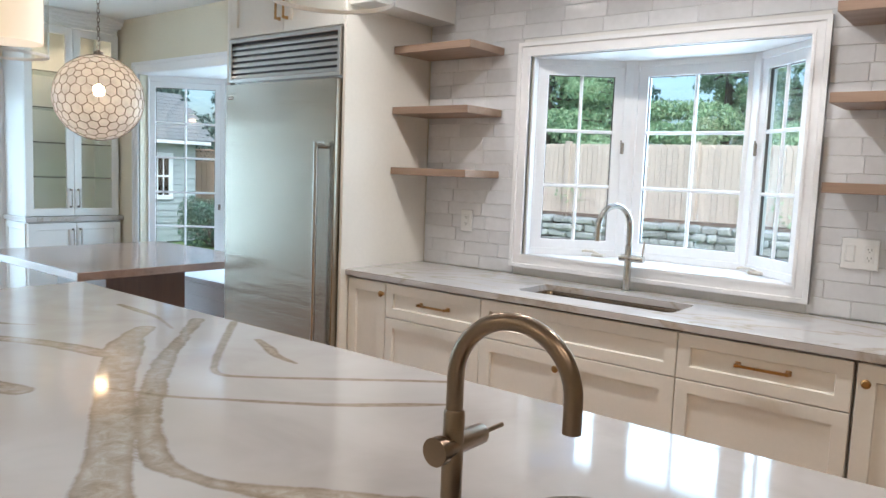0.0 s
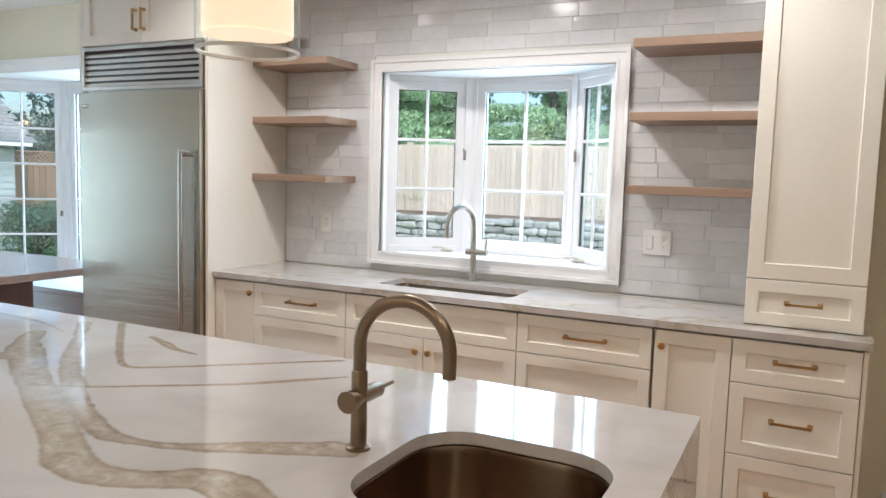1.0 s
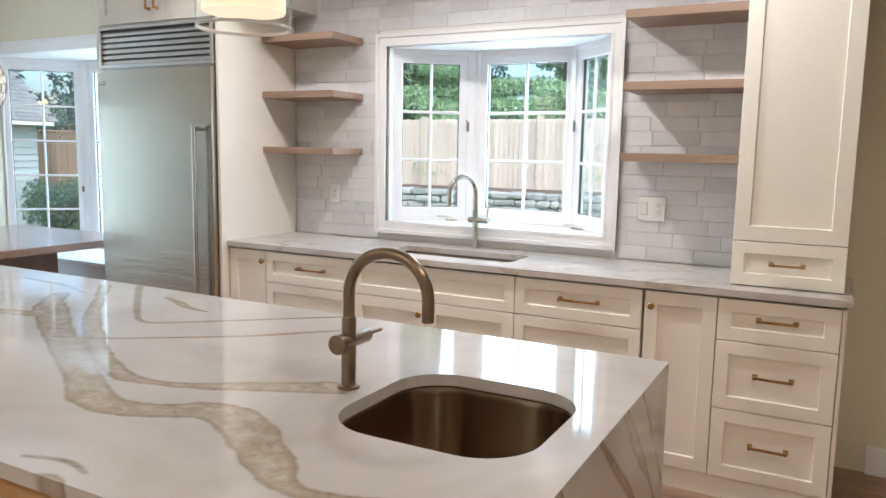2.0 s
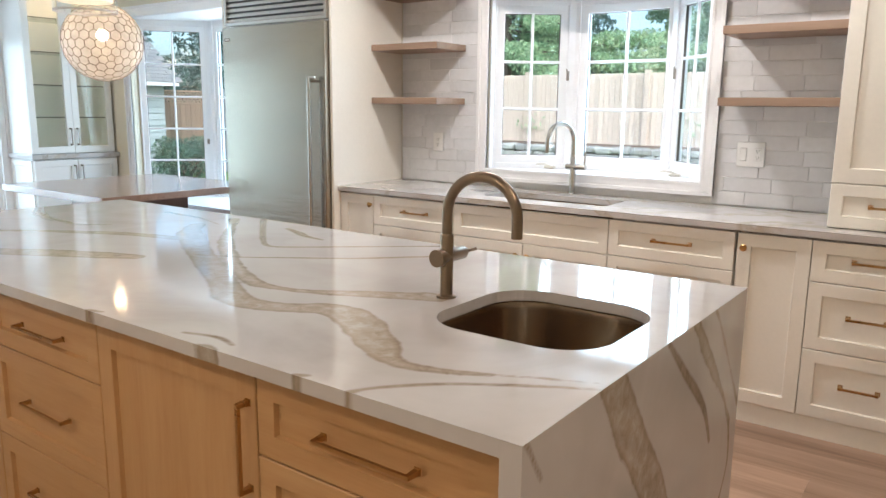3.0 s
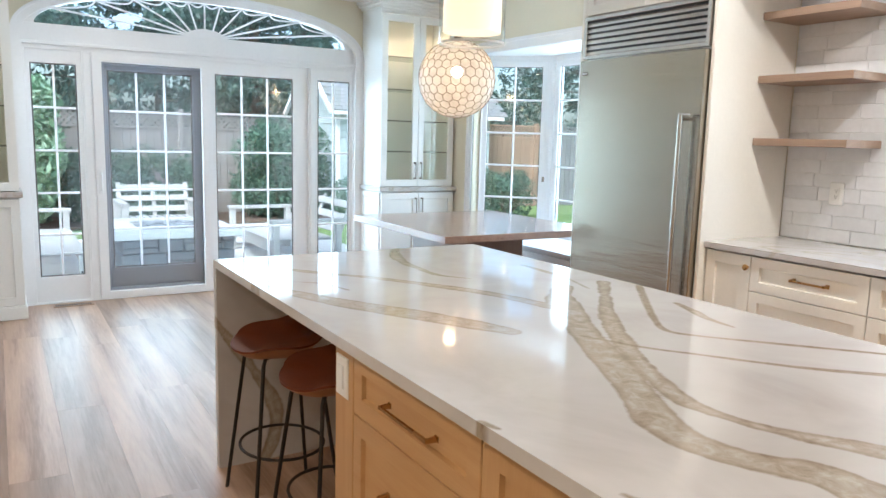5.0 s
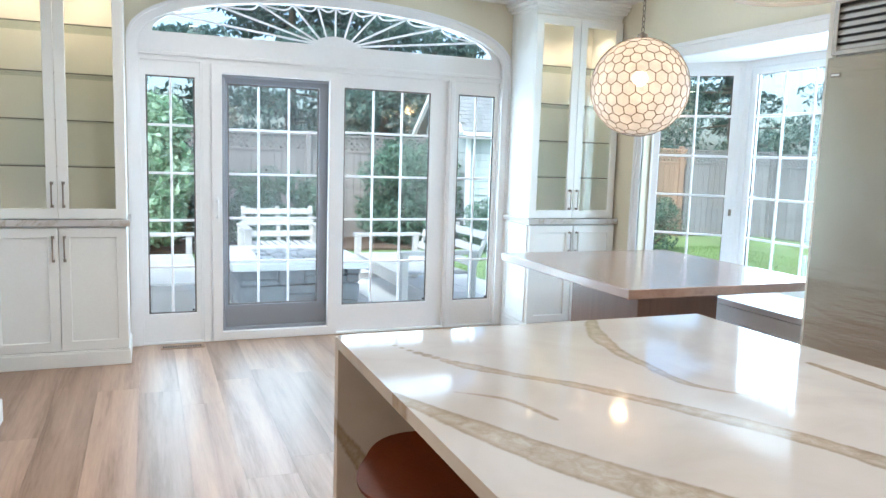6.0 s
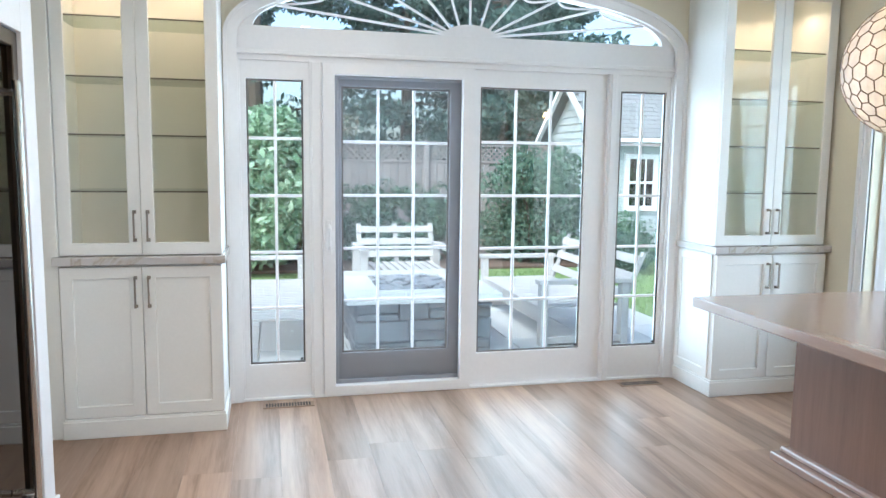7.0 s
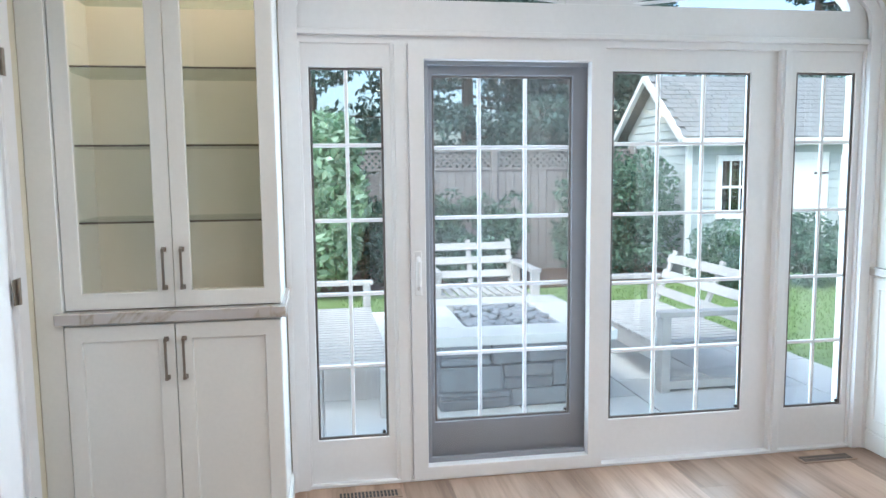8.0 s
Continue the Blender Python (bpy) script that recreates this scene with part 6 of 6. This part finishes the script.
hedge("dense green clipped hedge along the fence", -15.2, -14.2, -4.5, 3.75, GZ, 1.08, 42000, LEAF_H, 0.05)
shrub("shrub", "tall rounded green shrub near the shed", (-14.6, 5.3, GZ), (1.5, 2.0, 1.95), 9000, 0.055, LEAF_H)
shrub("shrub", "bright leafy shrub beside the patio", (-13.9, 0.35, GZ), (1.7, 2.0, 2.75), 12000, 0.085, LEAF_B)
shrub("shrub", "low boxwood bush by the corner of the shed", (-13.3, 6.38, GZ), (0.95, 0.9, 0.88), 5000, 0.032, LEAF_H)
shrub("shrub", "round boxwood bush in front of the shed", (-13.3, 7.75, GZ), (1.1, 1.3, 1.0), 6000, 0.035, LEAF_H)
shrub("shrub", "round boxwood bush in front of the shed", (-13.2, 9.75, GZ), (1.2, 1.5, 1.0), 6000, 0.035, LEAF_H)
for i, (x, y, h_, sp) in enumerate(((-19.4, 6.2, 9.4, 3.2), (-19.5, -3.5, 8.5, 2.8), (-18.6, 0.6, 9.5, 3.0), (-19.8, 4.0, 8.5, 2.9), (-20.5, 8.0, 9, 3.0), (-20.0, 12.5, 9, 3.2), (-19.0, 17.0, 9.5, 3.2), (-14.5, 18.5, 9, 3.2), (-10, 18.0, 8, 3.0))):
    tree("tall dark conifer behind the garden fence", (x, y, GZ), h_, sp, 24000, 0.085, LEAF_D)
for x, y in ((-9.0, 15.6), (-6.9, 15.3), (-5.0, 15.6), (-3.2, 15.2), (-1.4, 15.6), (0.6, 15.4)):
    tree("leafy green arborvitae behind the pale fence", (x, y, 0.3), 5.4 + rs.uniform(0, 1), 1.9, 34000, 0.05, LEAF_L, 0.05)

# ---- garden shed ----
SX, SY0, SY1, SB = -14.5, 6.42, 10.2, -16.76
sd = thing("garden_shed", ((SX + SB) / 2, (SY0 + SY1) / 2, GZ), "pale blue clapboard garden shed with slate roof", "shed")
EV, RZ = 2.06, 2.93
bm = boxed(SB, SX - 0.02, SY0 + 0.02, SY1 - 0.02, GZ, EV)
part("body", bm, SIDING, sd)
bm = bmesh.new()
xm = (SX + SB) / 2
for y in (SY0 + 0.02, SY1 - 0.02):
    q = [bm.verts.new(p) for p in ((SX - 0.02, y, EV), (SB, y, EV), (xm, y, RZ))]
    bm.faces.new(q)
part("gable", bm, SIDING, sd)
k = 0
z = GZ
while z < RZ - 0.1:
    zt = z + 0.125
    if z < EV - 0.02:
        m = Matrix.Translation((SX - 0.012, 0, z)) @ Matrix.Rotation(radians(-8), 4, "Y")
        part("clapboard", boxed(-0.014, 0.012, SY0, SY1, 0, min(0.15, EV - z), 0.0, m), SIDING, sd)
    half = (SX - xm) if z < EV else (SX - xm) * (RZ - zt) / (RZ - EV)
    if half > 0.05:
        m = Matrix.Translation((0, SY0 + 0.012, z)) @ Matrix.Rotation(radians(-8), 4, "X")
        part("clapboard", boxed(xm - half, xm + half, -0.014, 0.012, 0, 0.15, 0.0, m), SIDING, sd)
    z += 0.135
sl = math.atan2(RZ - EV, SX - xm)
Ls = math.hypot(RZ - EV, SX - xm) + 0.28
m = Matrix.Translation((SX + 0.25, 0, EV - 0.18)) @ Matrix.Rotation(-(math.pi - sl), 4, "Y")
roof = part("roof", boxed(0, Ls, SY0 - 0.2, SY1 + 0.2, -0.06, 0.0, 0.0, Matrix.Translation((SX + 0.22, 0, EV - 0.14)) @ Matrix.Rotation(math.pi + sl, 4, "Y") @ Matrix.Diagonal((1, 1, -1, 1))), SLATE, sd)
bm = bmesh.new()
q = [bm.verts.new(p) for p in ((SB - 0.2, SY0 - 0.2, EV - 0.13), (xm, SY0 - 0.2, RZ + 0.06), (xm, SY1 + 0.2, RZ + 0.06), (SB - 0.2, SY1 + 0.2, EV - 0.13))]
bm.faces.new(q)
part("back_roof", bm, SLATE, sd)
dxr, dzr = -math.cos(sl), math.sin(sl)
bm = bmesh.new()
rows = 13
for r_ in range(rows):
    y = SY0 - 0.2 + (0.12 if r_ % 2 else 0.0)
    s0 = r_ * Ls / rows
    while y < SY1 + 0.2:
        w_ = 0.24
        p0 = Vector((SX + 0.23 + dxr * s0, y, EV - 0.12 + dzr * s0))
        mm = Matrix.Translation(p0) @ Matrix.Rotation(sl - radians(2.5), 4, "Y") @ Matrix.Diagonal((-1, 1, 1, 1))
        box(bm, -0.01, Ls / rows + 0.05, 0.003, w_ - 0.004, 0.004 + float(rs.uniform(0, .006)), 0.016, 0, mm)
        y += w_
part("shingles", bm, SLATE, roof)["kind"] = "stuff"
bm = bmesh.new()
for e in (1, -1):
    y = SY0 - 0.21
    a = Vector((SX + 0.24, y, EV - 0.17)) if e > 0 else Vector((SB - 0.24, y, EV - 0.17))
    b = Vector((xm, y, RZ + 0.04))
    tube(bm, [a, b], 0.055, 4)
tube(bm, [(SX + 0.24, SY0 - 0.2, EV - 0.17), (SX + 0.24, SY1 + 0.2, EV - 0.17)], 0.05, 4)
part("fascia", bm, TRIM, sd)
part("corner_board", boxed(SX - 0.03, SX + 0.012, SY0 - 0.012, SY0 + 0.09, GZ, EV, 0.003), TRIM, sd)


def shed_window(y0, y1, z0, z1):
    w_ = part("window", framed(bmesh.new(), (SX - 0.005, y0, z0), E_U, E_N, y1 - y0, z1 - z0, 0.09, 0.04), TRIM, sd)
    part("pane", boxed(SX + 0.004, SX + 0.008, y0 + 0.08, y1 - 0.08, z0 + 0.08, z1 - 0.08), OVENGLASS, w_)
    part("sash_bar", boxed(SX + 0.008, SX + 0.022, y0 + 0.08, y1 - 0.08, (z0 + z1) / 2 - 0.02, (z0 + z1) / 2 + 0.02), TRIM, w_)
    for f in (0.33, 0.67):
        yy = y0 + 0.08 + (y1 - y0 - 0.16) * f
        part("sash_bar", boxed(SX + 0.008, SX + 0.020, yy - 0.012, yy + 0.012, z0 + 0.08, z1 - 0.08), TRIM, w_)


shed_window(6.92, 7.56, 0.66, 1.66)
shed_window(9.08, 9.64, 0.68, 1.66)
dr = part("door", shaker((SX - 0.004, 8.1, GZ), "E", 0.76, 1.92, 0.1, 0.035), TRIM, sd, "white shed door")
for z in (0.2, 1.35):
    part("strap_hinge", boxed(SX + 0.031, SX + 0.038, 8.60, 8.85, z, z + 0.03), BLACK, dr)

# ---- pieces of floor and wall ----
rt = random.Random(3)


def planks():
    y, row = -1.36, 0
    W = 0.225
    while y < 4.40:
        x = -7.06 - rt.uniform(0, 1.6)
        while x < 3.05:
            L = rt.choice((1.5, 1.8, 2.1, 2.4))
            a, b = max(x, -7.06), min(x + L, 3.05)
            if b - a > 0.05:
                bm = boxed(a + 0.0004, b - 0.0004, y + 0.0004, min(y + W, 4.392) - 0.0004, -0.014, 0.0)
                part("plank", bm, FLOOR, floor)
            x += L
        y += W
        row += 1


planks()


def tiles():
    PW, PH, G = 0.238, 0.0745, 0.0014
    z, row = CT + 0.002, 0
    yb = N_WALL + 0.008
    hole = (-2.323, -0.825, 0.98, 2.156)
    cache = {}
    while z < CEILING:
        h = min(PH, CEILING - z)
        x = -2.974 - (rt.choice((0.03, 0.12, 0.17, 0.075)) if row % 2 else rt.choice((0.0, 0.06)))
        while x < -0.178:
            spans = [(max(x, -2.974), min(x + PW, -0.178))]
            if z + h > hole[2] and z < hole[3]:
                cut = []
                for a, b in spans:
                    if a < hole[0]:
                        cut.append((a, min(b, hole[0])))
                    if b > hole[1]:
                        cut.append((max(a, hole[1]), b))
                spans = cut
            for a, b in spans:
                if b - a > 0.012:
                    key = (round(b - a, 3), round(h, 3))
                    if key not in cache:
                        bm = stepped(bmesh.new(), (0, 0, 0), (1, 0, 0), S_N, b - a - G, h - G, [(0, 0), (0, 0.0068), (0.0025, 0.0085)])
                        bmesh.ops.recalc_face_normals(bm, faces=bm.faces)
                        me = bpy.data.meshes.new("tile")
                        bm.to_mesh(me)
                        bm.free()
                        me.materials.append(TILE)
                        cache[key] = me
                    ob = new("tile", cache[key])
                    ob.parent = wall_north
                    ob.matrix_basis = Matrix.Translation((a + G / 2, yb - 0.0005 - rt.uniform(0, 0.0012), z + G / 2)) @ pose(0, 0, 0, rt.uniform(-.35, .35), 0, rt.uniform(-.25, .25))
            x += PW
        z += PH
        row += 1
    b = part("grout_bed", boxed(-2.974, -2.323, yb - 0.0055, yb + 0.002, CT, CEILING), GROUT, wall_north)
    part("grout_bed", boxed(-0.825, -0.178, yb - 0.0055, yb + 0.002, CT, CEILING), GROUT, wall_north)
    part("grout_bed", boxed(-2.323, -0.825, yb - 0.0055, yb + 0.002, 2.14, CEILING), GROUT, wall_north)
    part("grout_bed", boxed(-2.323, -0.825, yb - 0.0055, yb + 0.002, CT, 1.0), GROUT, wall_north)


tiles()
